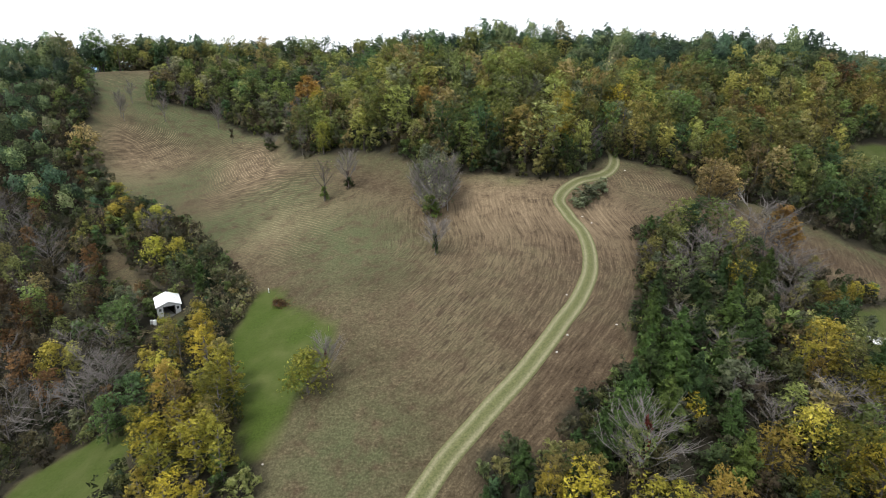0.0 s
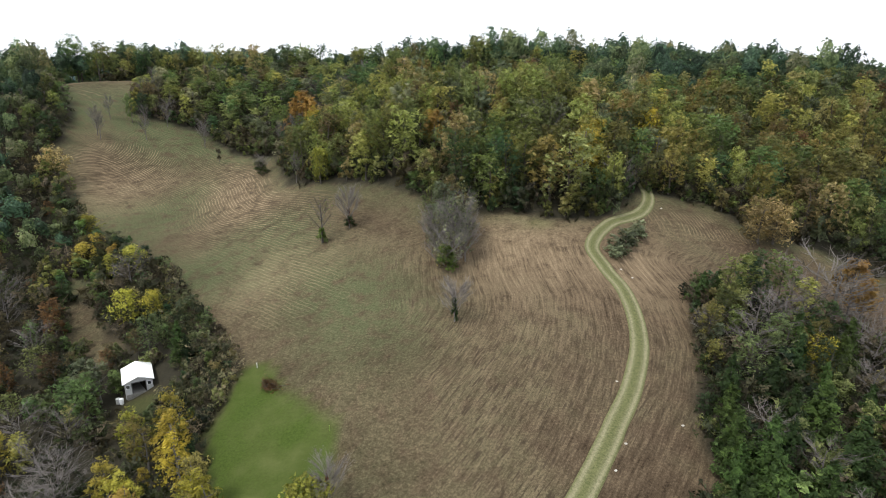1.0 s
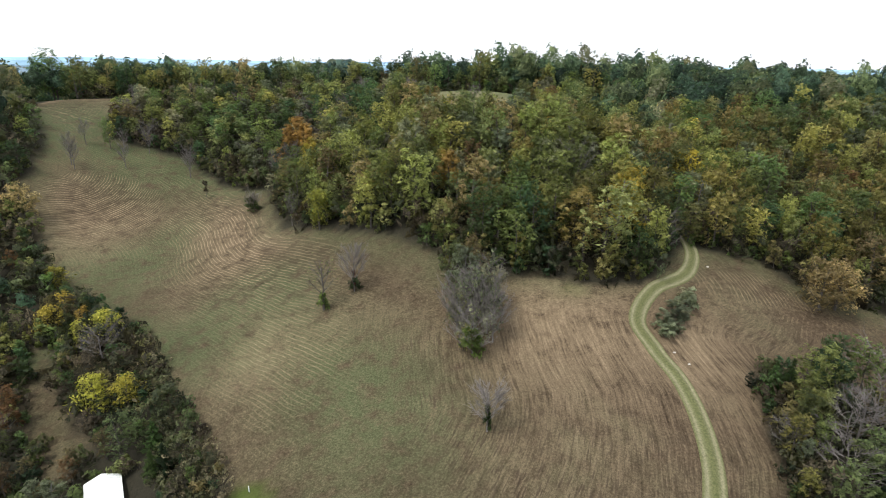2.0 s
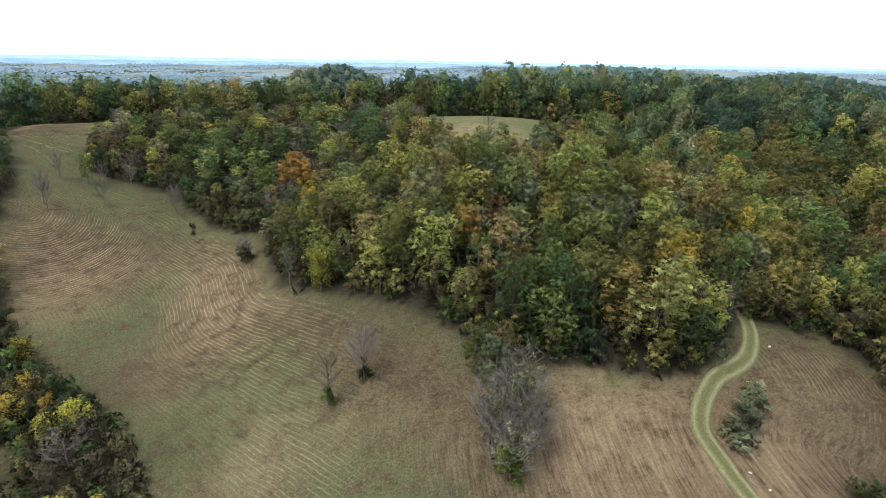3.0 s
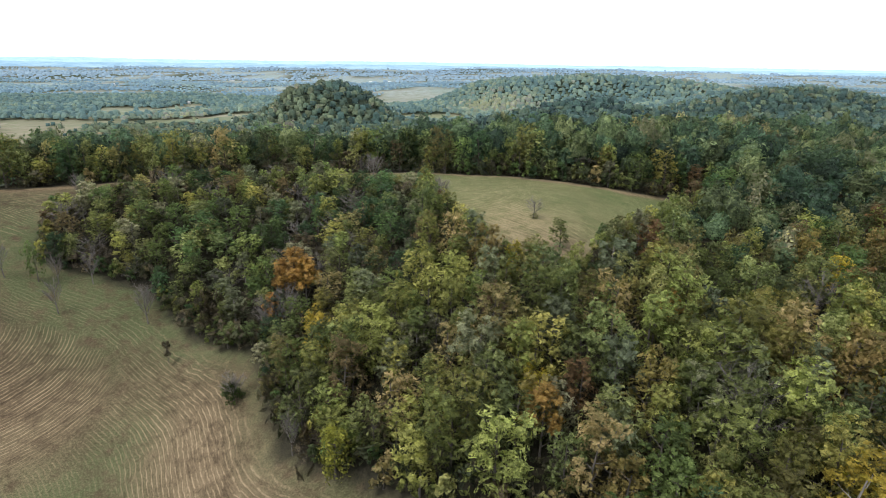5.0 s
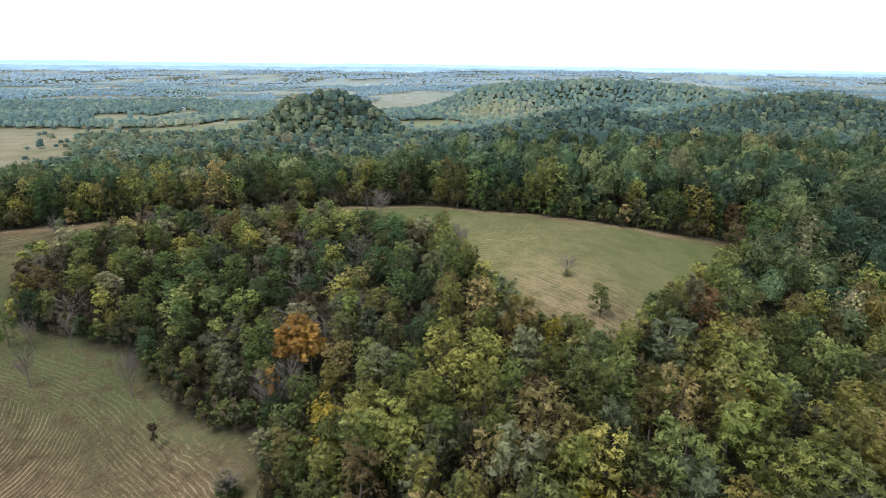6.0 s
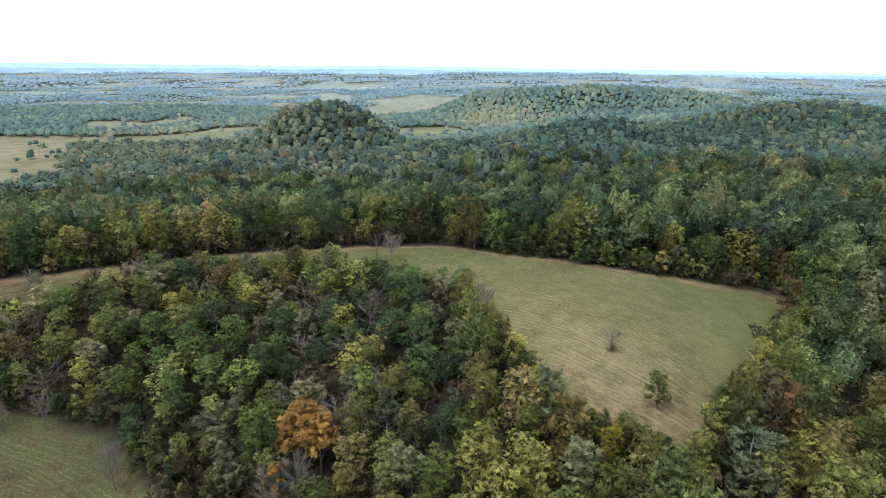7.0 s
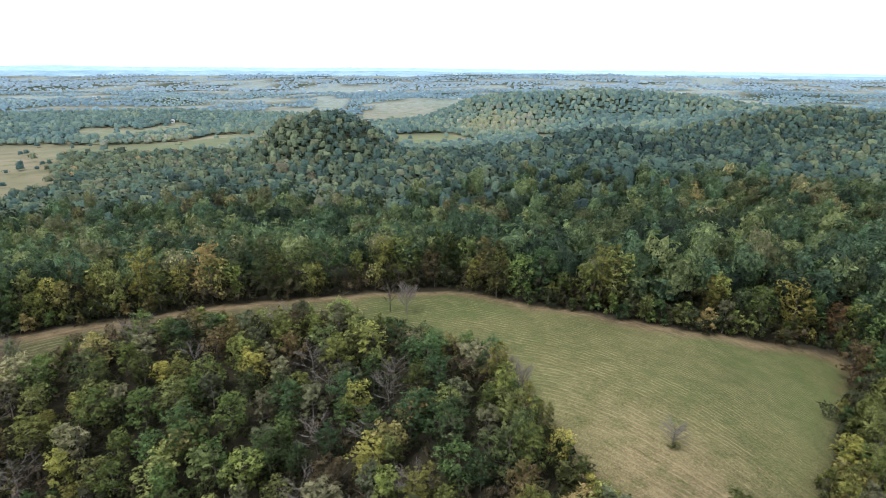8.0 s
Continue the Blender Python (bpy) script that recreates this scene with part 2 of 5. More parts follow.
    c = mix(n, l, maths(n, l, "MULTIPLY", attr(n, l, "straw"), node(n, l, "MapRange", {"Value": maths(n, l, "MULTIPLY_ADD", mid, 0.6, maths(n, l, "MULTIPLY", streak, 0.4)), "From Min": 0.30, "From Max": 0.50}).outputs[0]), c, straw)
    c = mix(n, l, attr(n, l, "lawn"), c, lush)
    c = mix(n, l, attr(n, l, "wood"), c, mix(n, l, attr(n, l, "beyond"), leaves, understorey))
    farm = ramp(n, l, node(n, l, "TexVoronoi", {"Vector": at, "Scale": 0.006}).outputs["Color"],
                [(0.2, (0.125, 0.150, 0.092)), (0.45, (0.185, 0.190, 0.125)), (0.6, (0.150, 0.178, 0.105)), (0.8, (0.220, 0.205, 0.150))])
    tan = ramp(n, l, grain(n, l, at, 0.03, 5.0, 0.7), [(0.32, (0.105, 0.110, 0.066)), (0.45, (0.175, 0.155, 0.110)), (0.55, (0.225, 0.200, 0.150)), (0.66, (0.150, 0.155, 0.095))])
    farm = mix(n, l, attr(n, l, "tan"), farm, tan)
    # distant fields fade to pale blue: haze mixed into their colour
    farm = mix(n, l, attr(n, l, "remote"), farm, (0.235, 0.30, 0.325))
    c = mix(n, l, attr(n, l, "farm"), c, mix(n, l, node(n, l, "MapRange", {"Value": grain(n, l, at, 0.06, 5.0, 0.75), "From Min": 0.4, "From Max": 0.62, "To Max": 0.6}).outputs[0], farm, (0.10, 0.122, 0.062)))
    l.new(c, b.inputs["Base Color"])
    relief = maths(n, l, "ADD", maths(n, l, "MULTIPLY", tex, 0.16), maths(n, l, "MULTIPLY", rows, 0.10))
    l.new(node(n, l, "Bump", {"Height": relief, "Strength": 0.8, "Distance": 1.0}).outputs[0], b.inputs["Normal"])
    return m


def leaf_material(name, stops, by_attribute=False, leaf=0.14, gaps=0.58, depth=0.44):
    """Foliage whose hue goes from tree to tree along the stops, and a little from leaf to leaf; sprays are cut into leaves of that size, with gaps."""
    m, n, l, b = material(name, 0.7, 0.25)
    tree = attr(n, l, "tone") if by_attribute else node(n, l, "ObjectInfo").outputs["Random"]
    spray = node(n, l, "NewGeometry").outputs["Random Per Island"]
    at = node(n, l, "TexCoord").outputs["Object"]
    lump = grain(n, l, at, 0.6, 2.0)
    cell = node(n, l, "TexVoronoi", {"Vector": at, "Scale": 1 / leaf, "Randomness": 1.0})
    each = node(n, l, "SeparateColor", {"Color": cell.outputs["Color"]}).outputs[0]
    spot = maths(n, l, "MULTIPLY_ADD", maths(n, l, "SUBTRACT", spray, 0.5), 0.09, tree)
    spot = maths(n, l, "MULTIPLY_ADD", maths(n, l, "SUBTRACT", lump, 0.5), 0.35, spot)
    spot = maths(n, l, "MULTIPLY_ADD", maths(n, l, "SUBTRACT", each, 0.5), 0.12, spot)
    c = ramp(n, l, spot, stops)
    value = node(n, l, "MapRange", {"Value": maths(n, l, "MULTIPLY_ADD", each, 0.6, maths(n, l, "MULTIPLY", spray, 0.4)), "To Min": 0.96 - depth, "To Max": 0.96 + depth}).outputs[0]
    own = maths(n, l, "FRACT", maths(n, l, "MULTIPLY", tree, 7.31))
    value = maths(n, l, "MULTIPLY", value, maths(n, l, "MULTIPLY_ADD", own, 1.0, 0.5))
    value = maths(n, l, "MULTIPLY", value, node(n, l, "MapRange", {"Value": lump, "From Min": 0.36, "From Max": 0.64, "To Min": 0.62, "To Max": 1.46}).outputs[0])
    c = node(n, l, "HueSaturation", {"Value": value, "Color": c}).outputs[0]
    l.new(c, b.inputs["Base Color"])
    l.new(node(n, l, "Bump", {"Height": cell.outputs["Distance"], "Strength": 0.6, "Distance": leaf}).outputs[0], b.inputs["Normal"])
    seen_through = node(n, l, "BsdfTranslucent", {"Color": mix(n, l, 1.0, c, (1.1, 1.2, 0.9), "MULTIPLY")}).outputs[0]
    blade = node(n, l, "MixShader", {0: 0.42, 1: b.outputs[0], 2: seen_through}).outputs[0]
    cut = maths(n, l, "LESS_THAN", cell.outputs["Distance"], gaps)
    l.new(node(n, l, "MixShader", {0: cut, 1: node(n, l, "BsdfTransparent").outputs[0], 2: blade}).outputs[0], n["Material Output"].inputs["Surface"])
    return m


def foliage_material(name, stops, clump, depth=0.6, uneven=0.8):
    """The skin of a far crown: hue by tree, light and dark by leafy clump, deep relief between the clumps."""
    m, n, l, b = material(name, 0.75, 0.15)
    tree = attr(n, l, "tone")
    at = node(n, l, "TexCoord").outputs["Object"]
    bent = node(n, l, "VectorMath", {0: at, 1: node(n, l, "TexNoise", {"Vector": at, "Scale": 0.8 / clump, "Detail": 2.0}).outputs["Color"]}, operation="ADD").outputs[0]
    cell = node(n, l, "TexVoronoi", {"Vector": bent, "Scale": 1 / clump})
    each = node(n, l, "SeparateColor", {"Color": cell.outputs["Color"]}).outputs[0]
    leafy = grain(n, l, at, 2.2 / clump, 4.0, 0.75)
    spot = maths(n, l, "MULTIPLY_ADD", maths(n, l, "SUBTRACT", each, 0.5), 0.16, tree)
    own = maths(n, l, "FRACT", maths(n, l, "MULTIPLY", tree, 7.31))
    value = maths(n, l, "MULTIPLY", maths(n, l, "MULTIPLY_ADD", own, uneven, 0.95 - 0.5 * uneven), node(n, l, "MapRange", {"Value": leafy, "From Min": 0.3, "From Max": 0.7, "To Min": 1 - depth, "To Max": 1 + depth}).outputs[0])
    l.new(node(n, l, "HueSaturation", {"Value": value, "Color": ramp(n, l, spot, stops)}).outputs[0], b.inputs["Base Color"])
    tall = maths(n, l, "MULTIPLY_ADD", leafy, 0.9, maths(n, l, "MULTIPLY", cell.outputs["Distance"], -0.8))
    l.new(node(n, l, "Bump", {"Height": tall, "Strength": depth, "Distance": 1.0 * clump}).outputs[0], b.inputs["Normal"])
    return m


def bark_material(name, dark, light, scale=3.0):
    m, n, l, b = material(name, 0.9, 0.15)
    at = node(n, l, "TexCoord").outputs["Object"]
    streak = grain(n, l, node(n, l, "Mapping", {"Vector": at, "Scale": (scale, scale, scale * 0.2)}).outputs[0], 2.0, 5.0, 0.7)
    l.new(ramp(n, l, streak, [(0.3, dark), (0.7, light)]), b.inputs["Base Color"])
    l.new(node(n, l, "Bump", {"Height": streak, "Strength": 0.6, "Distance": 0.05}).outputs[0], b.inputs["Normal"])
    return m


GROUND = ground_material()
BARK = bark_material("bark", (0.045, 0.040, 0.034), (0.16, 0.145, 0.13))
GREY_BARK = bark_material("grey_bark", (0.105, 0.097, 0.09), (0.28, 0.262, 0.242))
TWIG = bark_material("twig", (0.075, 0.068, 0.062), (0.19, 0.175, 0.165))
FINE_TWIG = bark_material("fine_twig", (0.105, 0.095, 0.088), (0.25, 0.23, 0.215))
OLIVE = [(0.0, (0.096, 0.131, 0.057)), (0.3, (0.147, 0.175, 0.063)), (0.6, (0.209, 0.224, 0.083)), (0.85, (0.237, 0.209, 0.083)), (1.0, (0.223, 0.167, 0.083))]
GREEN = [(0.0, (0.04, 0.078, 0.038)), (0.35, (0.068, 0.118, 0.047)), (0.7, (0.108, 0.164, 0.055)), (1.0, (0.151, 0.201, 0.061))]
LIME = [(0.0, (0.131, 0.172, 0.053)), (0.5, (0.2, 0.219, 0.066)), (1.0, (0.276, 0.252, 0.073))]
PALE = [(0.0, (0.109, 0.134, 0.085)), (0.5, (0.157, 0.177, 0.102)), (1.0, (0.203, 0.194, 0.121))]
YELLOW = [(0.0, (0.18, 0.179, 0.031)), (0.35, (0.288, 0.251, 0.034)), (0.6, (0.358, 0.293, 0.036)), (0.8, (0.308, 0.236, 0.041)), (1.0, (0.245, 0.165, 0.041))]
RUSSET = [(0.0, (0.112, 0.076, 0.038)), (0.4, (0.16, 0.085, 0.036)), (0.7, (0.101, 0.077, 0.045)), (1.0, (0.143, 0.124, 0.063))]
CEDAR = [(0.0, (0.032, 0.062, 0.021)), (0.5, (0.053, 0.093, 0.024)), (1.0, (0.088, 0.122, 0.027))]
ORANGE = [(0.0, (0.301, 0.143, 0.047)), (0.5, (0.347, 0.19, 0.053)), (1.0, (0.268, 0.204, 0.066))]
GOLD_LEAF = [(0.0, (0.232, 0.239, 0.042)), (0.5, (0.3, 0.281, 0.048)), (1.0, (0.355, 0.281, 0.054))]
TAN_LEAF = [(0.0, (0.135, 0.13, 0.046)), (0.4, (0.178, 0.161, 0.053)), (0.75, (0.212, 0.173, 0.055)), (1.0, (0.178, 0.13, 0.053))]
# paler than the tan leaves: sun on these trees is in the colour
SUNLIT_STRAW_LEAF = [(0.0, (0.29, 0.26, 0.12)), (0.5, (0.33, 0.265, 0.125)), (1.0, (0.33, 0.235, 0.11))]
BRUSH = [(0.0, (0.03, 0.044, 0.024)), (0.4, (0.054, 0.062, 0.031)), (0.7, (0.084, 0.068, 0.045)), (1.0, (0.119, 0.096, 0.065))]
BRAMBLE = [(0.0, (0.06, 0.096, 0.042)), (0.35, (0.093, 0.119, 0.051)), (0.65, (0.138, 0.122, 0.072)), (1.0, (0.188, 0.145, 0.099))]
WOODS = [(0.0, (0.046, 0.085, 0.058)), (0.3, (0.07, 0.117, 0.067)), (0.52, (0.109, 0.149, 0.073)), (0.7, (0.154, 0.183, 0.083)), (0.82, (0.139, 0.133, 0.091)), (0.92, (0.222, 0.216, 0.091)), (1.0, (0.248, 0.167, 0.073))]
# far palettes grow bluer and paler with distance: haze painted into the leaf colours
HAZY_VALLEY = [(0.0, (0.03, 0.061, 0.062)), (0.3, (0.045, 0.083, 0.071)), (0.55, (0.073, 0.109, 0.075)), (0.75, (0.113, 0.14, 0.08)), (0.86, (0.104, 0.097, 0.088)), (0.95, (0.177, 0.176, 0.083)), (1.0, (0.194, 0.131, 0.076))]
HAZY_RIDGE = [(0.0, (0.056, 0.105, 0.115)), (0.35, (0.077, 0.134, 0.132)), (0.6, (0.11, 0.163, 0.134)), (0.78, (0.152, 0.198, 0.136)), (0.9, (0.145, 0.153, 0.145)), (1.0, (0.203, 0.229, 0.136))]
HAZY_PLAIN = [(0.0, (0.1, 0.182, 0.255)), (0.5, (0.134, 0.217, 0.275)), (0.8, (0.174, 0.258, 0.268)), (1.0, (0.217, 0.284, 0.251))]
HAZY_REMOTE = [(0.0, (0.149, 0.23, 0.315)), (0.5, (0.17, 0.258, 0.342)), (1.0, (0.2, 0.284, 0.347))]
LEAF = {k: leaf_material(k + "_leaves", v) for k, v in dict(olive=OLIVE, green=GREEN, lime=LIME, pale=PALE, yellow=YELLOW, russet=RUSSET, cedar=CEDAR, orange=ORANGE, brush=BRUSH, gold=GOLD_LEAF, tan=TAN_LEAF, straw=SUNLIT_STRAW_LEAF).items()}
WOODS_LEAF, BRUSH_LEAF = leaf_material("woods_leaves", WOODS, True, 0.38, 0.60, 0.42), leaf_material("brush_leaves", BRUSH, True, 0.25)
BRAMBLE_LEAF = leaf_material("bramble_leaves", BRAMBLE, True)
VALLEY_SKIN, RIDGE_SKIN, PLAIN_SKIN, REMOTE_SKIN = (foliage_material(k, v, c, d, u) for k, v, c, d, u in (("valley_crowns", HAZY_VALLEY, 1.3, 0.5, 0.7), ("ridge_crowns", HAZY_RIDGE, 2.0, 0.4, 0.4), ("plain_crowns", HAZY_PLAIN, 3.5, 0.3, 0.4), ("remote_crowns", HAZY_REMOTE, 9.0, 0.25, 0.3)))


# ---- ground: one sheet to the horizon ----
def spread(low, high, step, reach, grow=1.09):
    mid = list(np.arange(low, high + step, step))
    up, down, s = [mid[-1]], [mid[0]], step
    while up[-1] < reach:
        s *= grow
        up.append(up[-1] + s)
    s = step
    while down[-1] > -reach:
        s *= grow
        down.append(down[-1] - s)
    return np.array(down[:0:-1] + mid + up[1:])


def mesh_from(name, verts, faces, materials=(), smooth_faces=False, normals=None):
    """A mesh from arrays: verts (n, 3), faces (m, 3 or 4); normals: one for each vertex."""
    me = bpy.data.meshes.new(name)
    verts, faces = np.asarray(verts, np.float32), np.asarray(faces, np.int32)
    k = faces.shape[1]
    me.vertices.add(len(verts))
    me.vertices.foreach_set("co", verts.ravel())
    me.loops.add(faces.size)
    me.loops.foreach_set("vertex_index", faces.ravel())
    me.polygons.add(len(faces))
    me.polygons.foreach_set("loop_start", np.arange(0, faces.size, k, dtype=np.int32))
    me.polygons.foreach_set("use_smooth", np.full(len(faces), smooth_faces))
    for m in materials:
        me.materials.append(m)
    me.update(calc_edges=True)
    if normals is not None:
        me.attributes.new("custom_normal", "FLOAT_VECTOR", "POINT").data.foreach_set("vector", np.asarray(normals, np.float32).ravel())
    return me


def give(me, name, values):
    me.attributes.new(name, "FLOAT", "POINT").data.foreach_set("value", np.asarray(values, np.float32).ravel())


def build_ground():
    xs, ys = spread(-142, 98, 1.5, 4950), spread(22, 264, 1.5, 4950)
    ys = ys[ys > -900]
    gx, gy = np.meshgrid(xs, ys)
    gz = height(gx, gy)
    gz = gz + 0.12 * (rough(gx, gy, 2.3, 21) - 0.5) + 0.5 * (rough(gx, gy, 14, 22) - 0.5)
    w, h = len(xs), len(ys)
    i = np.arange(w * h).reshape(h, w)
    faces = np.stack([i[:-1, :-1], i[:-1, 1:], i[1:, 1:], i[1:, :-1]], -1).reshape(-1, 4)
    me = mesh_from("ground", np.stack([gx, gy, gz], -1).reshape(-1, 3), faces, [GROUND], True)
    x, y = gx.ravel(), gy.ravel()
    edge = 2.5 * (rough(x, y, 5, 31) - 0.5)
    field = depth_in(x, y, FIELD) + edge
    lawn = np.maximum.reduce([w * smooth(-0.8, 0.8, depth_in(x, y, p) + 0.5 * edge) for p, w in (([(11.5, 116.6), (14, 118.4), (18, 117.8), (16.5, 116.0)], 0.6), (LAWN, 1.0), (WEST_YARD, 0.95), (EAST_YARD, 0.85), (EAST_PASTURE, 0.85))])
    lawn = np.maximum(lawn, 0.65 * smooth(5.5, 3.0, np.hypot(x + 45.2, y - 85.0) + edge))
    lane = smooth(-1.5, 1.5, depth_in(x, y, SHED_LANE) + edge)
    farm = far_field(x, y) * smooth(300, 420, np.hypot(x, y))
    clear = np.maximum.reduce([smooth(-0.5, 1.5, field), lawn, lane])
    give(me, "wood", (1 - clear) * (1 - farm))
    give(me, "farm", farm)
    give(me, "beyond", smooth(300, 420, y))
    give(me, "tan", straw_land(x, y))
    # amount of painted haze, growing with distance
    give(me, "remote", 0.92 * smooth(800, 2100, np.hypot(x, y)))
    give(me, "lawn", lawn)
    upper = smooth(176, 190, y) * smooth(-60, -20, x) + smooth(200, 222, y)
    green = 0.95 * (0.4 + 0.6 * np.maximum(smooth(-85, -45, x + 0.4 * (240 - y)), smooth(229, 238, y) * smooth(-118, -105, x))) * np.clip(upper, 0, 1) * (1 - 0.8 * smooth(5, 1.5, field)) + smooth(10, 1, field) * 0.6 * smooth(225, 205, y) * smooth(112, 122, y) + 0.45 * hill(x, y, -86, 206, 24, 13, -20) + 0.25 * hill(x, y, -45, 119, 12, 13) + 0.35 * hill(x, y, -24, 109, 10, 8) + 0.5 * hill(x, y, -41, 133, 5, 6) + 1.2 * hill(x, y, -73, 151, 11, 7, -20) + 0.8 * hill(x, y, -68, 165, 5, 6) + 1.1 * hill(x, y, -39, 127, 8, 8) + 0.6 * hill(x, y, -36, 116, 12, 6) + 0.5 * hill(x, y, -17, 60, 12, 12) + 0.75 * hill(x, y, -13, 92, 10, 9) + 0.6 * hill(x, y, -9, 50, 7, 5, 30) + 0.55 * hill(x, y, 14, 118, 4, 2) + 0.5 * hill(x, y, -19, 104, 8, 7) + 0.6 * hill(x, y, -98, 197, 22, 9, -30) + lane * 0.3 + 0.9 * hill(x, y, 94, 110, 14, 3.5, -18) + 0.45 * hill(x, y, -84, 203, 30, 11, -25)
    give(me, "meadow", np.clip(upper, 0, 1) * smooth(-80, -35, x))
    give(me, "green", np.clip(green, 0, 1))
    # real straw, plus sun patches painted by the track bend and meadow's foot
    straw = 0.35 * hill(x, y, -52, 155, 6, 17, 24) + 0.6 * hill(x, y, 13, 110, 10, 8) + 0.12 * hill(x, y, 10, 97, 10, 10) + 0.25 * hill(x, y, 29, 105, 4, 8) + 0.6 * hill(x, y, 1, 186, 9, 14, 30) + 0.2 * hill(x, y, 32, 104, 6, 8) + 0.25 * hill(x, y, -34, 113, 5, 6) + 0.2 * hill(x, y, -21, 117, 7, 6) + 0.35 * hill(x, y, -95, 160, 12, 10) + 0.55 * smooth(5, 1, field) * smooth(215, 228, y)
    give(me, "straw", np.clip(straw, 0, 0.95))
    # the mower's way: round the wooded island's foot, along the track in the hay field, across the meadow
    top, by_track = (y > 168) & (x > -22) | (y > 225), (x + 0.25 * (y - 90) > -14) & (y < 117)
    seam = np.minimum(np.abs(x + 0.25 * (y - 90) + 14), np.where(x > -14, np.abs(y - 117), 99))
    foot = off_line(x, y, ISLAND_FOOT).reshape(h, w)
    for _ in range(30):
        foot[1:-1, 1:-1] = 0.2 * (foot[1:-1, 1:-1] + foot[:-2, 1:-1] + foot[2:, 1:-1] + foot[1:-1, :-2] + foot[1:-1, 2:])
    foot = foot.ravel()
    turn = hill(x, y, -92, 173, 13, 13)  # where the mower swung round
    swathes = np.clip(0.12 + turn + hill(x, y, -54, 158, 9, 20, 24) + 0.8 * hill(x, y, -34, 124, 14, 10), 0, 1)
    across = np.where(top, 0.8 * x + 0.6 * y + 0.004 * (x - 20) ** 2, np.where(by_track, off_line(x, y, TRACK), np.where(turn > 0.42, np.hypot(x + 107, y - 184), foot)))
    give(me, "across", across + 2.5 * rough(x, y, 30, 33))
    give(me, "along", np.where(by_track & ~top, 0.6 * x + 0.8 * y, 0.6 * x - 0.8 * y))
    give(me, "furrowed", np.where(by_track & ~top, 1.0, np.where(top, 0.5, 0.12)) * smooth(1, 9, seam))
    give(me, "combed", smooth(1, 9, seam) * np.where(by_track | top, 1.0, swathes * smooth(0.01, 0.08, np.abs(turn - 0.42))))
    mown = smooth(1.5, 5, field) * (0.035 + 1.05 * np.clip(1.3 * hill(x, y, -92, 173, 11, 11) * smooth(0.01, 0.06, np.abs(turn - 0.42)) + 1.3 * hill(x, y, -54, 158, 6, 17, 24) + 0.5 * hill(x, y, -30, 112, 7, 9) + 0.6 * hill(x, y, -38, 138, 9, 6, -35) + 0.5 * hill(x, y, 46, 122, 8, 5, -20), 0, 1)) * (1 - lawn) + 0.55 * np.clip(upper, 0, 1) * smooth(2, 7, field)
    give(me, "mown", mown)
    ground = tagged(new("ground", me), "rolling hay field and leaf-littered woodland ground out to farmland", "ground", kind="structure")
    return ground


build_ground()


# ---- farm track: two wheel ruts with a grassy crown ----
def fine_line(line, step):
    pts = [Vector((*p, 0)) for p in line]
    out = []
    for k in range(len(pts) - 1):
        a, b, c, d = pts[max(k - 1, 0)], pts[k], pts[k + 1], pts[min(k + 2, len(pts) - 1)]
        count = max(2, int((c - b).length / step))
        for j in range(count):
            t = j / count
            out.append(0.5 * ((2 * b) + (c - a) * t + (2 * a - 5 * b + 4 * c - d) * t * t + (3 * b - a - 3 * c + d) * t ** 3))
    return np.array([(p.x, p.y) for p in out])


def ground_z(x, y):
    return height(x, y) + 0.12 * (rough(x, y, 2.3, 21) - 0.5) + 0.5 * (rough(x, y, 14, 22) - 0.5)


def track_material():
    m, n, l, b = material("track", 0.95, 0.1)
    at = node(n, l, "TexCoord").outputs["Object"]
    fine, mid = grain(n, l, at, 4.0, 4.0, 0.7), grain(n, l, at, 0.5, 3.0)
    grass = ramp(n, l, fine, [(0.3, (0.060, 0.070, 0.028)), (0.7, (0.142, 0.145, 0.066))])
    worn = ramp(n, l, fine, [(0.3, (0.135, 0.131, 0.074)), (0.7, (0.26, 0.247, 0.152))])
    rut = maths(n, l, "MULTIPLY", attr(n, l, "rut"), maths(n, l, "MULTIPLY_ADD", mid, 0.8, 0.5))
    l.new(mix(n, l, rut, grass, worn), b.inputs["Base Color"])
    l.new(node(n, l, "Bump", {"Height": fine, "Strength": 0.7, "Distance": 0.1}).outputs[0], b.inputs["Normal"])
    return m


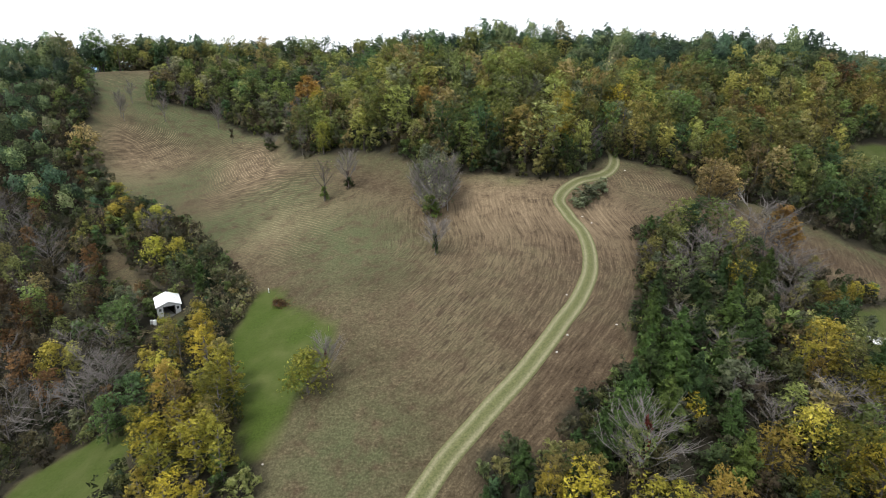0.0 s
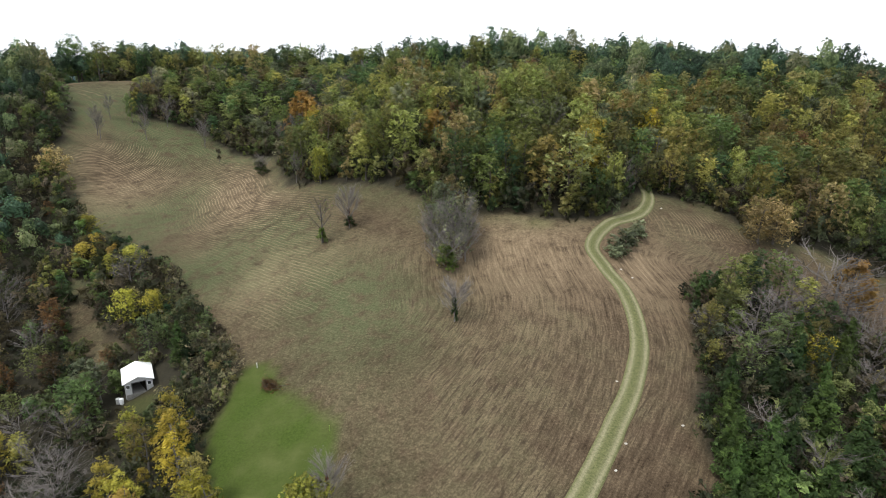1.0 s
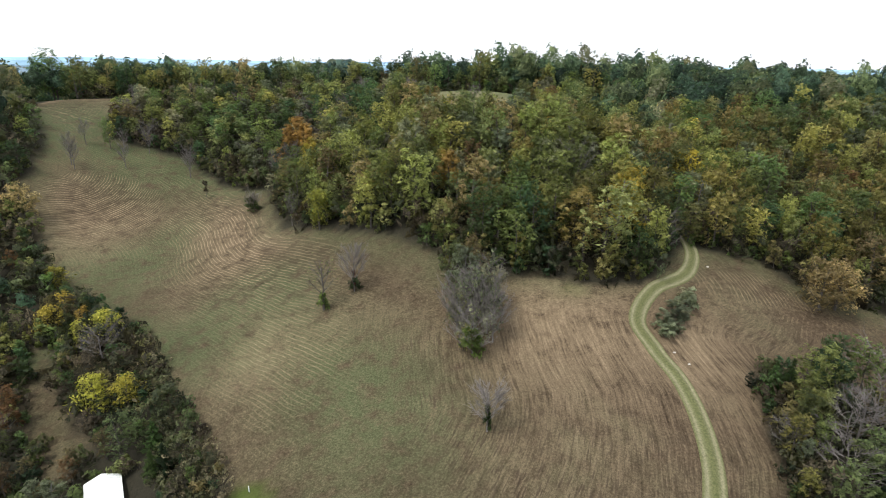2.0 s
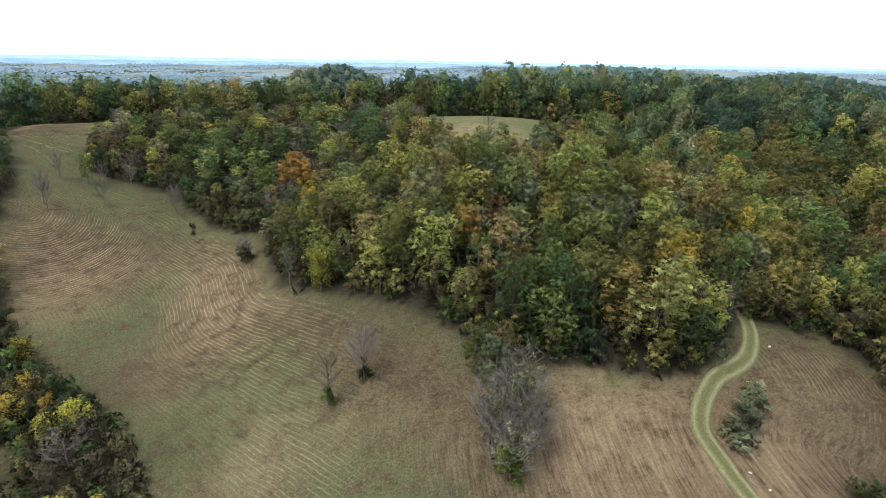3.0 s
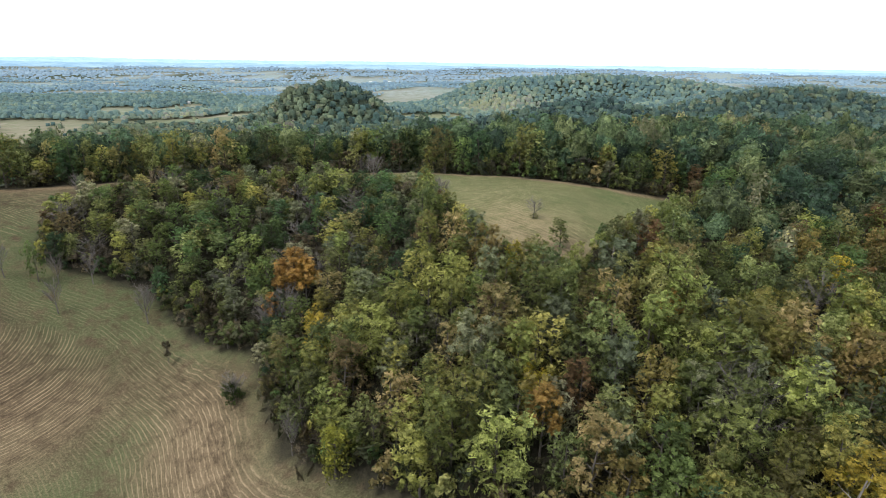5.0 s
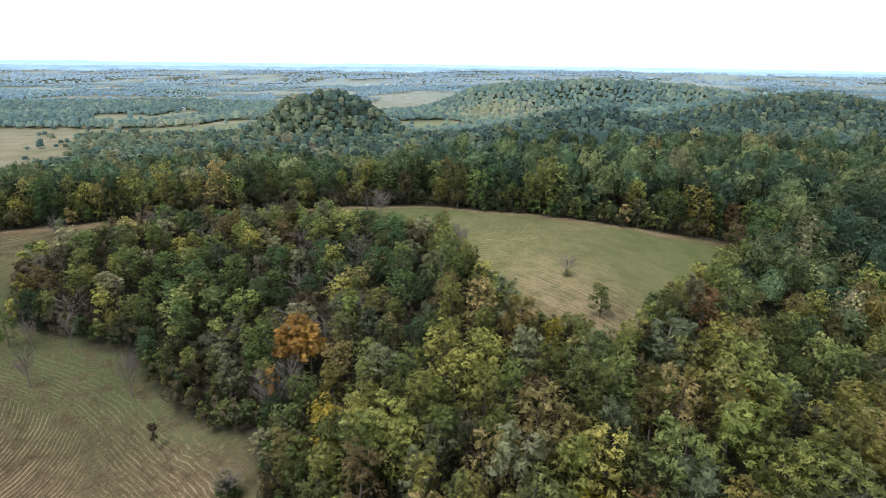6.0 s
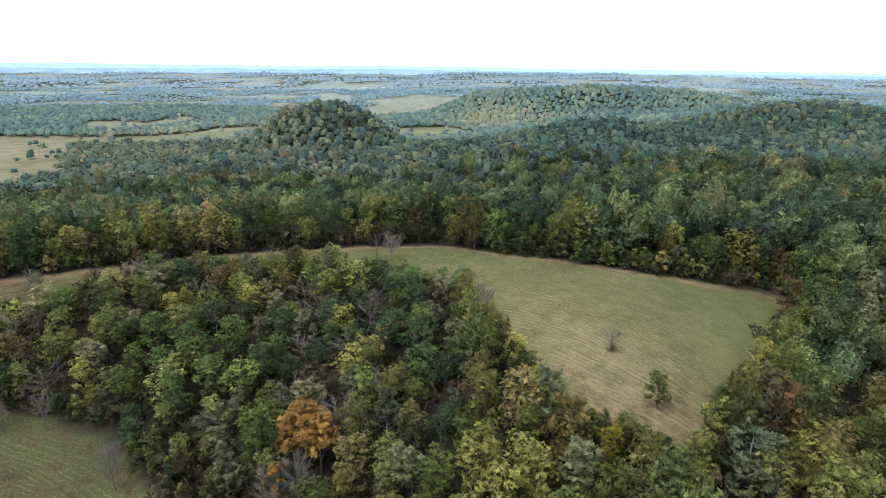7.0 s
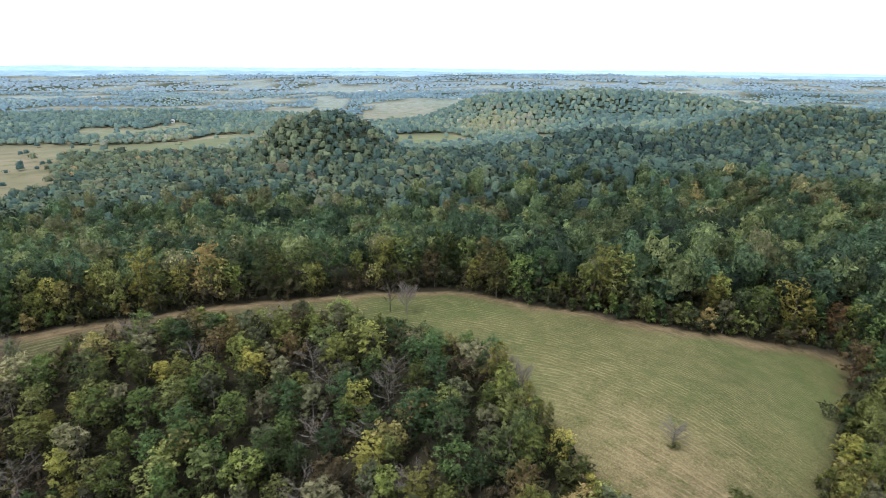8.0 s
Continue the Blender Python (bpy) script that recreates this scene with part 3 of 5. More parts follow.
def build_track():
    line = fine_line(TRACK, 0.6)
    way = np.gradient(line, axis=0)
    way /= np.linalg.norm(way, axis=1)[:, None]
    side = np.stack([way[:, 1], -way[:, 0]], -1)
    across = np.array([-1.4, -1.22, -1.0, -0.88, -0.7, -0.55, -0.2, 0.2, 0.55, 0.7, 0.88, 1.0, 1.22, 1.4])
    lift = np.array([-0.12, 0.09, 0.12, 0.05, 0.05, 0.12, 0.16, 0.16, 0.12, 0.05, 0.05, 0.12, 0.09, -0.12])
    rut = np.array([0, 0.1, 0.6, 1, 1, 0.45, 0, 0, 0.45, 1, 1, 0.6, 0.1, 0])
    p = line[:, None, :] + side[:, None, :] * (across[None, :, None] + 0.18 * (rough(line[:, 0], line[:, 1], 4, 41)[:, None, None] - 0.5))
    z = ground_z(p[..., 0], p[..., 1]) + lift + 0.03 * (rough(p[..., 0], p[..., 1], 0.7, 42) - 0.5)
    h, w = z.shape
    i = np.arange(w * h).reshape(h, w)
    faces = np.stack([i[:-1, :-1], i[:-1, 1:], i[1:, 1:], i[1:, :-1]], -1).reshape(-1, 4)
    me = mesh_from("farm_track", np.concatenate([p, z[..., None]], -1).reshape(-1, 3), faces, [track_material()], True)
    give(me, "rut", np.broadcast_to(rut, (h, w)))
    tagged(new("farm_track", me), "pale two-rut grass farm track winding up the field", "track", kind="structure")


build_track()


# ---- trees ----
def tubes(paths, sides=6):
    """Tapered limbs: each path is a list of (point, radius)."""
    verts, faces = [], []
    for path in paths:
        base = len(verts)
        for k, (p, r) in enumerate(path):
            a, c = path[max(k - 1, 0)][0], path[min(k + 1, len(path) - 1)][0]
            d = Vector(c) - Vector(a)
            q = d.to_track_quat("Z", "Y")
            for j in range(sides):
                t = 2 * math.pi * j / sides
                verts.append(Vector(p) + q @ Vector((r * math.cos(t), r * math.sin(t), 0)))
        for k in range(len(path) - 1):
            for j in range(sides):
                a, b2 = base + k * sides + j, base + k * sides + (j + 1) % sides
                faces.append((a, b2, b2 + sides, a + sides))
    return np.array([tuple(v) for v in verts]), np.array(faces)


def limb_paths(rng, high, spread_out, limbs, twigs=0, start=0.3, thick=0.16, bend=0.3, rising=1.0):
    """A trunk with limbs, and on the limbs twigs."""
    trunk, p = [], Vector((0, 0, -0.4))
    for k in range(6):
        f = k / 5
        trunk.append((Vector((bend * f * math.sin(3 * f + rng.random()), bend * f * math.cos(2 * f), -0.4 + f * high * 0.86)), thick * (1 - 0.8 * f) + 0.02))
    paths = [trunk]
    for k in range(limbs):
        f = start + (0.95 - start) * (k + rng.random() * 0.7) / limbs
        i = min(int(f * 5), 4)
        a = trunk[i][0].lerp(trunk[i + 1][0], f * 5 - i)
        turn = k * 2.4 + rng.uniform(-0.5, 0.5)
        reach = spread_out * (1.1 - 0.6 * f) * rng.uniform(0.75, 1.15)
        rise = reach * rng.uniform(0.55, 1.1) * rising
        limb = []
        for j in range(4):
            g = j / 3
            limb.append((a + Vector((math.cos(turn + 0.3 * g) * reach * g, math.sin(turn + 0.3 * g) * reach * g, rise * g ** 1.2 + rng.uniform(-0.1, 0.1))), thick * 0.5 * (1 - 0.85 * g) * (1.1 - 0.5 * f)))
        paths.append(limb)
        for j in range(twigs):
            g = 0.35 + 0.65 * (j + rng.random()) / twigs
            b = limb[0][0].lerp(limb[-1][0], g)
            t2 = turn + rng.uniform(-1.2, 1.2)
            r2 = reach * rng.uniform(0.25, 0.5)
            tip = b + Vector((math.cos(t2) * r2, math.sin(t2) * r2, r2 * rng.uniform(0.3, 1.3)))
            paths.append([(b, 0.035), (b.lerp(tip, 0.5) + Vector((0, 0, -0.05)), 0.024), (tip, 0.009)])
    return paths


def unit(v):
    return v / (np.linalg.norm(v, axis=-1, keepdims=True) + 1e-9)


def sprays(rng, centres, normals, size, stretch=1.5, round_way=None):
    """Leaf sprays: kite-shaped quads about the centres, facing roughly along the normals. They are shaded along round_way, the way out of their crown.
    Returns verts, faces and a normal for each vert."""
    n = len(centres)
    nor = unit(normals + 0.6 * rng.normal(size=(n, 3)))
    u = unit(np.cross(nor, rng.normal(size=(n, 3))))
    v = np.cross(nor, u)
    s = size * rng.uniform(0.6, 1.35, (n, 1))
    bend = nor * s * rng.uniform(-0.25, 0.25, (n, 1))
    q = np.stack([centres - u * s * stretch * 0.5, centres - v * s * 0.5 * rng.uniform(0.5, 1, (n, 1)) + bend, centres + u * s * stretch * 0.5, centres + v * s * 0.5 * rng.uniform(0.5, 1, (n, 1)) + bend], 1)
    out = unit(unit(normals if round_way is None else round_way) + 0.22 * rng.normal(size=(n, 3)))
    back = np.einsum("ij,ij->i", nor, out) < 0
    q[back] = q[back][:, ::-1]
    return q.reshape(-1, 3), np.arange(n * 4).reshape(-1, 4), np.repeat(out, 4, 0)


def crown(rng, high, wide, low, lobes, per_lobe, size, ragged=1.0, lift=0.45):
    """A broadleaf crown of many small plumes on its limbs, uneven, with gaps: sprays over each plume."""
    cs, ns, rs = [], [], []
    lean = rng.uniform(-0.12, 0.12, 2)
    heart = np.array([lean[0] * high * 0.5, lean[1] * high * 0.5, low + 0.42 * (high - low)])
    for k in range(lobes):
        f = ((k + rng.random()) / lobes) ** 0.85
        z = low + (high - low) * (0.06 + 0.86 * f)
        belly = math.sin(math.pi * min(0.96, 0.25 + 0.64 * f)) ** 0.7
        turn, out = k * 2.4 + rng.uniform(-0.6, 0.6), wide * belly * rng.uniform(0.25, 0.88)
        c = np.array([math.cos(turn) * out + lean[0] * z, math.sin(turn) * out + lean[1] * z, z + rng.uniform(-0.5, 0.5)])
        r = wide * rng.uniform(0.16, 0.38) * (0.75 + 0.35 * belly)
        d = rng.normal(size=(per_lobe, 3))
        d[:, 2] = d[:, 2] * 0.85 + 0.3
        d = unit(d)
        rr = r * (1.12 - 0.55 * rng.random((per_lobe, 1)) * ragged)
        p = c + d * rr * np.array([1, 1, 1.4])
        cs.append(p)
        ns.append(0.8 * d + np.array([0, 0, lift]))
        rs.append(0.85 * d + 0.45 * unit((p - heart) / np.array([wide, wide, 0.5 * (high - low)])) + np.array([0, 0, 0.15]))
    return sprays(rng, np.concatenate(cs), np.concatenate(ns), size, 1.5, np.concatenate(rs))


def cone_crown(rng, high, wide, count, size, low=0.4):
    """A cedar: dense fine sprays, swept up, on a ragged cone of many boughs."""
    boughs = 46
    bf, bt = (np.arange(boughs) + rng.random(boughs)) / boughs, np.arange(boughs) * 2.4 + rng.uniform(-0.4, 0.4, boughs)
    pick = rng.choice(boughs, count, p=(1.15 - bf) / (1.15 - bf).sum())
    f = np.clip(bf[pick] + rng.normal(0, 0.035, count), 0, 1)
    reach = wide * (1 - f) ** 0.8 * (0.82 + 0.3 * np.sin(7.3 * pick)) + 0.1
    along = rng.random(count) ** 0.6
    turn = bt[pick] + rng.normal(0, 0.16, count) / (0.35 + along)
    r = reach * along
    c = np.stack([np.cos(turn) * r, np.sin(turn) * r, low + (high - low) * f + 0.28 * r * along], -1)
    nrm = np.stack([np.cos(turn), np.sin(turn), np.full(count, 0.75)], -1)
    lift = np.stack([0.8 * np.cos(turn), 0.8 * np.sin(turn), 0.35 + 0.9 * (along - 0.4)], -1)
    return sprays(rng, c, nrm, size, 1.9, lift)


def as_mesh(name, vf, mat):
    leafy = len(vf) > 2
    return mesh_from(name, vf[0], vf[1], [mat], leafy, vf[2] if leafy else None)


class Kind:
    """A kind of tree: a few models, each a list of named part meshes, and the height they are built to."""
    def __init__(self, name, label, high, models, category="tree"):
        self.name, self.label, self.high, self.models, self.category = name, label, high, models, category


def plant(kind, x, y, high, turn=0.0, model=0, label="", group="", squash=1.0):
    """One tree of that height, standing on the ground, with its parts."""
    tree = new(kind.name)
    tree.empty_display_size = 0.5
    s = high / kind.high
    tree.matrix_world = Matrix.Translation((x, y, float(ground_z(x, y)))) @ Matrix.Rotation(turn, 4, "Z") @ Matrix.Diagonal((s * squash, s * squash, s, 1))
    for part_name, me in kind.models[model % len(kind.models)]:
        new(part_name, me).parent = tree
    return tagged(tree, label or kind.label, kind.category, group or kind.name.replace("_", " ") + "s of the hill")


def broadleaf(seed, wide, leaf, bark, lobes=28, per_lobe=22, size=0.57, low=1.2, limbs=7, ragged=1.0, high=12.0):
    r, rr = np.random.default_rng(seed), random.Random(seed)
    return [("trunk", as_mesh("trunk", tubes(limb_paths(rr, high, wide * 0.85, limbs, 0, 0.22), 5), bark)),
            ("crown", as_mesh("crown", crown(r, high, wide, low, lobes, per_lobe, size, ragged), leaf))]


def bare(seed, wide, bark, limbs=13, twigs=7, thick=0.12, start=0.2, high=9.0, hairs=200, droop=0.0, rising=1.0):
    """A leafless tree: trunk, limbs, twigs and the finest shoots."""
    rr, r = random.Random(seed), np.random.default_rng(seed)
    paths = limb_paths(rr, high, wide, limbs, twigs, start, thick, 0.3, rising)
    v, f = tubes([p for p in paths if p[0][1] > 0.04], 5)
    v2, f2 = tubes([p for p in paths if p[0][1] <= 0.04], 3)
    tips = [p for p in paths if p[0][1] <= 0.04]
    pick = r.integers(0, len(tips), hairs)
    a = np.array([tuple(tips[k][1][0].lerp(tips[k][2][0], rr.random())) for k in pick])
    out = a * np.array([0.35, 0.35, 0.0]) / (np.linalg.norm(a[:, :2], axis=1)[:, None] + 0.3)
    d = out + r.normal(size=(hairs, 3)) * 0.35 + np.array([0, 0, 0.45 - droop])
    e = a + d * r.uniform(0.5, 1.3, (hairs, 1))
    side = np.cross(d, r.normal(size=(hairs, 3)))
    side = side / np.linalg.norm(side, axis=1)[:, None] * 0.012
    v3 = np.stack([a - side, a + side, e + side * 0.3, e - side * 0.3], 1).reshape(-1, 3)
    verts = np.concatenate([v, v2, v3])
    faces = np.concatenate([f, f2 + len(v), np.arange(hairs * 4).reshape(-1, 4) + len(v) + len(v2)])
    return [("trunk", mesh_from("trunk", verts, faces, [bark]))]


def cedar_model(seed, wide):
    return [("trunk", as_mesh("trunk", tubes([[(Vector((0, 0, -0.3)), 0.16), (Vector((0, 0, 4)), 0.1), (Vector((0, 0, 7.5)), 0.03)]]), BARK)), ("crown", as_mesh("crown", cone_crown(np.random.default_rng(seed), 9.0, wide * 0.85, 1250, 0.4), LEAF["cedar"]))]


def shrub_model(seed, leaf, wide=1.9):
    return [("stem", as_mesh("stem", tubes(limb_paths(random.Random(seed), 2.2, 1.4, 5, 0, 0.05, 0.05), 4), BARK)), ("foliage", as_mesh("foliage", crown(np.random.default_rng(seed), 3.0, wide, 0.15, 12, 14, 0.58), LEAF[leaf]))]


OAK = Kind("oak_tree", "olive-green oak with a full ragged autumn crown", 12.0, [broadleaf(10 + k, 3.0 + 0.25 * k, LEAF["olive"], BARK) for k in range(4)])
TAN_OAK = Kind("beech_tree", "brown-olive beech turning tan in autumn", 12.0, [broadleaf(14 + k, 3.0 + 0.3 * k, LEAF["tan"], BARK) for k in range(2)])
ASH = Kind("ash_tree", "deep green broadleaf tree with a rounded crown", 12.0, [broadleaf(20 + k, 3.0 + 0.25 * k, LEAF["green"], BARK) for k in range(4)])
HICKORY = Kind("hickory_tree", "yellow-green hickory turning in autumn", 12.0, [broadleaf(24 + k, 2.9 + 0.25 * k, LEAF["lime"], BARK) for k in range(3)])
ELM = Kind("elm_tree", "pale grey-green elm with a loose crown", 12.0, [broadleaf(27 + k, 2.7 + 0.3 * k, LEAF["pale"], GREY_BARK, 20, 24, 0.72, 2.6, 9, 1.3) for k in range(3)])
POPLAR = Kind("poplar_tree", "slender tree with bright yellow autumn leaves", 12.0, [broadleaf(30 + k, 2.3 + 0.3 * k, LEAF["yellow"], GREY_BARK, 30, 26, 0.42, 1.2, 11, 1.2) for k in range(4)])
TULIP = Kind("tulip_tree", "rounded tree in full bright yellow autumn leaf", 7.0, [broadleaf(34 + k, 2.6 + 0.2 * k, LEAF["yellow"], BARK, 28, 34, 0.34, 0.5, 7, 1.0, 7.0) for k in range(2)])
PLUME = Kind("birch_tree", "slender tree in tan-gold autumn leaf beside the lawn", 12.0, [broadleaf(36 + k, 2.4 + 0.3 * k, LEAF[leaf], GREY_BARK, 28, 26, 0.44, 1.4, 10, 1.2) for k, leaf in enumerate(("tan", "gold"))])
GOLD = Kind("walnut_tree", "", 6.0, [broadleaf(48, 2.7, LEAF["gold"], BARK, 30, 36, 0.31, 0.5, 7, 1.0, 6.0)])
SYCAMORE = Kind("sycamore_tree", "tan-brown broad autumn tree at the field's edge", 8.0, [broadleaf(49, 3.4, LEAF["straw"], BARK, 36, 40, 0.36, 0.5, 8, 1.0, 8.0)])
MAPLE = Kind("maple_tree", "russet brown autumn maple with thinning leaves", 12.0, [broadleaf(40 + k, 3.3, LEAF["russet"], BARK, 20, 24, 0.66, 2.0, 8, 1.4) for k in range(2)])
FLAME = Kind("maple_tree", "maple with flaming orange autumn leaves", 12.0, [broadleaf(45, 3.0, LEAF["orange"], BARK, 20, 26, 0.7, 4.0, 8, 1.3)])
CEDAR_TREE = Kind("cedar_tree", "dark green cone-shaped cedar with dense foliage", 9.0, [cedar_model(50 + k, 2.5 + 0.3 * k) for k in range(3)])
BARE = Kind("bare_tree", "leafless grey tree with fine spreading twigs", 9.0, [bare(60 + k, 3.0, TWIG, 13, 8, 0.085, hairs=420, rising=1.35, high=8.0) for k in range(4)])
THORN = Kind("thorn_bush", "", 3.0, [shrub_model(73 + k, "pale") for k in range(2)], "bush")
SHRUB = Kind("shrub", "low green thicket shrub at the wood's edge", 3.0, [shrub_model(70, "olive"), shrub_model(71, "green"), shrub_model(72, "brush")], "shrub")

SAPLING = Kind("sapling", "bushy young tree leafed to the ground at the wood's foot", 4.5, [[("stem", as_mesh("stem", tubes(limb_paths(random.Random(170 + k), 4.0, 1.2, 4, 0, 0.1, 0.05), 4), BARK)), ("foliage", as_mesh("foliage", crown(np.random.default_rng(170 + k), 4.5, 1.6, 0.1, 12, 13, 0.62), LEAF[leaf]))] for k, leaf in enumerate(("olive", "green", "lime"))])


# ---- woods ----
THICKET = [(-33, 76), (-31, 90), (-47.6, 111), (-60, 127.5), (-66, 127), (-55, 108), (-43, 95), (-40, 78)]  # brambles between the shed and the field


def wood_here(x, y):
    """How far into woodland, in metres, in the near plan."""
    d = -depth_in(x, y, FIELD)
    for loop in (WEST_YARD, EAST_YARD, EAST_PASTURE, SHED_LANE, LAWN):
        d = np.minimum(d, -depth_in(x, y, loop))
    return np.minimum(d, np.hypot(x + 46.6, y - 88.6) - 5.4)


def room_for_trees(x, y):
    """The same, but clear of the lower track and of the way to the shed."""
    return np.minimum(wood_here(x, y), np.minimum(off_line(x, y, TRACK[:10]) - 4.5, off_line(x, y, [(-48, 91), (-40, 74)]) - 4.0))


def scatter(rng, x0, x1, y0, y1, step, jitter=0.42):
    gx, gy = np.meshgrid(np.arange(x0, x1, step), np.arange(y0, y1, step))
    gx = gx + (np.arange(gx.shape[0])[:, None] % 2) * step * 0.5
    return (gx + rng.uniform(-jitter, jitter, gx.shape) * step).ravel(), (gy + rng.uniform(-jitter, jitter, gy.shape) * step).ravel()


def cards(seed, high, wide, low, lobes, per_lobe, size):
    v, f, nor = crown(np.random.default_rng(seed), high, wide, low, lobes, per_lobe, size, 0.8, 0.05)
    return v, f, nor


def lumps(seed, high, wide, low, seg, rings, lobes=8, sprigs=0, size=0.9, core=1.0, soft=0.0):
    """A far crown: the rounded skin of a cluster of leafy lobes, with sprigs standing off it. Returns verts, faces and normals."""
    r = np.random.default_rng(seed)
    c = r.normal(size=(lobes, 3))
    c *= (r.uniform(0.35, 0.72, lobes) / np.linalg.norm(c, axis=1))[:, None]
    c[:, 2] = c[:, 2] * 0.8 + 0.08
    fat = r.uniform(0.30, 0.52, lobes) * (8 / lobes) ** 0.3

    def reach(d):
        """How far out the skin lies in each direction, and the middle of the lobe that it belongs to."""
        dc = d @ c.T
        disc = dc * dc - ((c * c).sum(1) - fat * fat)
        out = np.where(disc > 0, dc + np.sqrt(np.maximum(disc, 0)), 0.0)
        far = out.max(-1)
        return np.maximum(far, 0.5), np.where((far > 0.5)[:, None], c[np.argmax(out, -1)], 0.0)

    up = np.concatenate([[1.0], np.cos(np.linspace(1.4 / rings, 1.95, rings))])
    turn = np.linspace(0, 2 * math.pi, seg, endpoint=False)[None, :] + 0.5 * (np.arange(rings + 1) % 2)[:, None] * 2 * math.pi / seg
    flat = np.sqrt(np.clip(1 - up * up, 0, 1))[:, None]
    d = np.stack([np.cos(turn) * flat, np.sin(turn) * flat, np.broadcast_to(up[:, None], turn.shape)], -1).reshape(-1, 3)
    shape = np.array([wide, wide, (high - low) / 2])
    mid = np.array([0, 0, (high + low) / 2])
    out, lobe = reach(d)
    p = d * (out * core * r.uniform(0.94, 1.06, len(d)))[:, None]
    p[:seg] = p[:seg].mean(0)
    v = p * shape + mid
    nor = unit(unit((p - 0.9 * lobe) / shape) + 0.35 * unit(p / shape))
    i = np.arange(len(v)).reshape(-1, seg)
    j = np.roll(i, -1, 1)
    f = np.stack([i[:-1], i[1:], j[1:], j[:-1]], -1).reshape(-1, 4)
    if sprigs:
        e = r.normal(size=(sprigs, 3))
        e[:, 2] = np.abs(e[:, 2]) * 1.1 - 0.35
        e = unit(e)
        out, lobe = reach(e)
        p = e * (out * r.uniform(0.9, 1.05, sprigs))[:, None]
        way = unit(unit((p - 0.9 * lobe) / shape) + 0.35 * unit(p / shape))
        q, g, m = sprays(r, p * shape + mid, way * 1.3 + np.array([0, 0, 0.2]), size, 1.3, way)
        f = np.concatenate([f, g + len(v)])
        v, nor = np.concatenate([v, q]), np.concatenate([nor, m])
    # soft turns the normals up, flattening the far crowns' shade as haze does
    return v, f, unit(nor + np.array([0, 0, soft]))


def stand(name, label, x, y, size, tone, models, rng, leaf, category="woodland", slim=1.0):
    """Many far trees as one mesh, hue by tree."""
    which = rng.integers(0, len(models), len(x))
    z = height(x, y)
    vs, fs, ts, ns, count = [], [], [], [], 0
    for k, (mv, mf, mn) in enumerate(models):
        s = which == k
        if not s.any():
            continue
        a = rng.uniform(0, 2 * math.pi, s.sum())
        c, d = np.cos(a)[:, None], np.sin(a)[:, None]
        m = mv[None] * size[s][:, None, None] * np.stack([np.full(s.sum(), slim), slim * rng.uniform(0.8, 1.2, s.sum()), rng.uniform(0.75, 1.1, s.sum())], -1)[:, None, :]
        mx, my = m[..., 0] * c - m[..., 1] * d + x[s][:, None], m[..., 0] * d + m[..., 1] * c + y[s][:, None]
        vs.append(np.stack([mx, my, m[..., 2] + z[s][:, None]], -1).reshape(-1, 3))
        ns.append(np.stack([mn[None, :, 0] * c - mn[None, :, 1] * d, mn[None, :, 0] * d + mn[None, :, 1] * c, np.broadcast_to(mn[None, :, 2], mx.shape)], -1).reshape(-1, 3))
        fs.append((mf[None] + (count + np.arange(s.sum()) * len(mv))[:, None, None]).reshape(-1, 4))
        ts.append(np.repeat(tone[s], len(mv)))
        count += s.sum() * len(mv)
    me = mesh_from(name, np.concatenate(vs), np.concatenate(fs), [leaf], True, np.concatenate(ns))
    give(me, "tone", np.concatenate(ts))
    return tagged(new(name, me), label, category, kind="stuff")


# trees that stand out: (x, y, height)
YELLOW_ROW = [(-33.4, 71.3, 8.5), (-39.8, 68.3, 8), (-31.1, 57.5, 9), (-26, 57.5, 8.5), (-32.2, 52.7, 8.5), (-26.5, 51, 9), (-23, 49.5, 8), (-30.2, 46.5, 6), (-26.9, 45, 6.5), (-26.2, 62, 8), (-33.5, 61, 8.5), (-29, 65.5, 8), (-35.5, 64.5, 8), (-22.5, 44, 6), (-29.4, 54.6, 8), (-29.3, 60.4, 8.5), (-29.2, 49, 7.5), (-24.8, 53.8, 7.5), (-34.5, 57, 7.5), (-31.6, 68, 8)]
RUSSETS = [(-69.6, 105.1, 8), (-77.8, 103.7, 7), (-73.8, 90.9, 8), (-65.2, 78, 8), (-62.2, 94, 7), (-86.2, 113.6, 7), (-80, 92, 8), (-90, 104, 8)]
WEST_GREYS = [(-48.8, 67.5, 8), (-54.5, 66.9, 8), (-48.3, 72.5, 7), (-54, 77, 7), (-60.8, 84, 7), (-59, 66, 7), (-52.5, 71, 6)]
GOLDS = [(-61.4, 79.6, 6.8), (-57.2, 107.2, 6.6), (-52.6, 107.4, 5.4)]
EAST_YELLOWS = [(13.6, 42.5, 7), (19.2, 42.3, 6.5), (26.6, 43.8, 6), (34.2, 49.1, 6.5), (41.4, 48.7, 8.5), (43.5, 46.5, 8), (51.2, 58.9, 7.5), (47.1, 85.2, 6), (28.4, 55.1, 4), (66.4, 86.9, 4), (36.5, 44.5, 6), (22.5, 41, 6), (62, 87.5, 3.5), (70.5, 89.8, 3.5), (60.5, 82, 5), (74, 91.5, 3)]
EAST_GOLDS = [(49.8, 66.6, 8.3), (39.9, 52.2, 6.6), (-75.2, 126.2, 6), (-64.6, 124.6, 5.6), (-67.4, 122.6, 5.4), (-82.8, 141.2, 5.2)]
EAST_GREENS = [(49.8, 99.2, 9.5), (46.2, 99.8, 9), (44.0, 97.2, 8.5), (53.2, 92.0, 7.5), (57.0, 75.5, 7)]
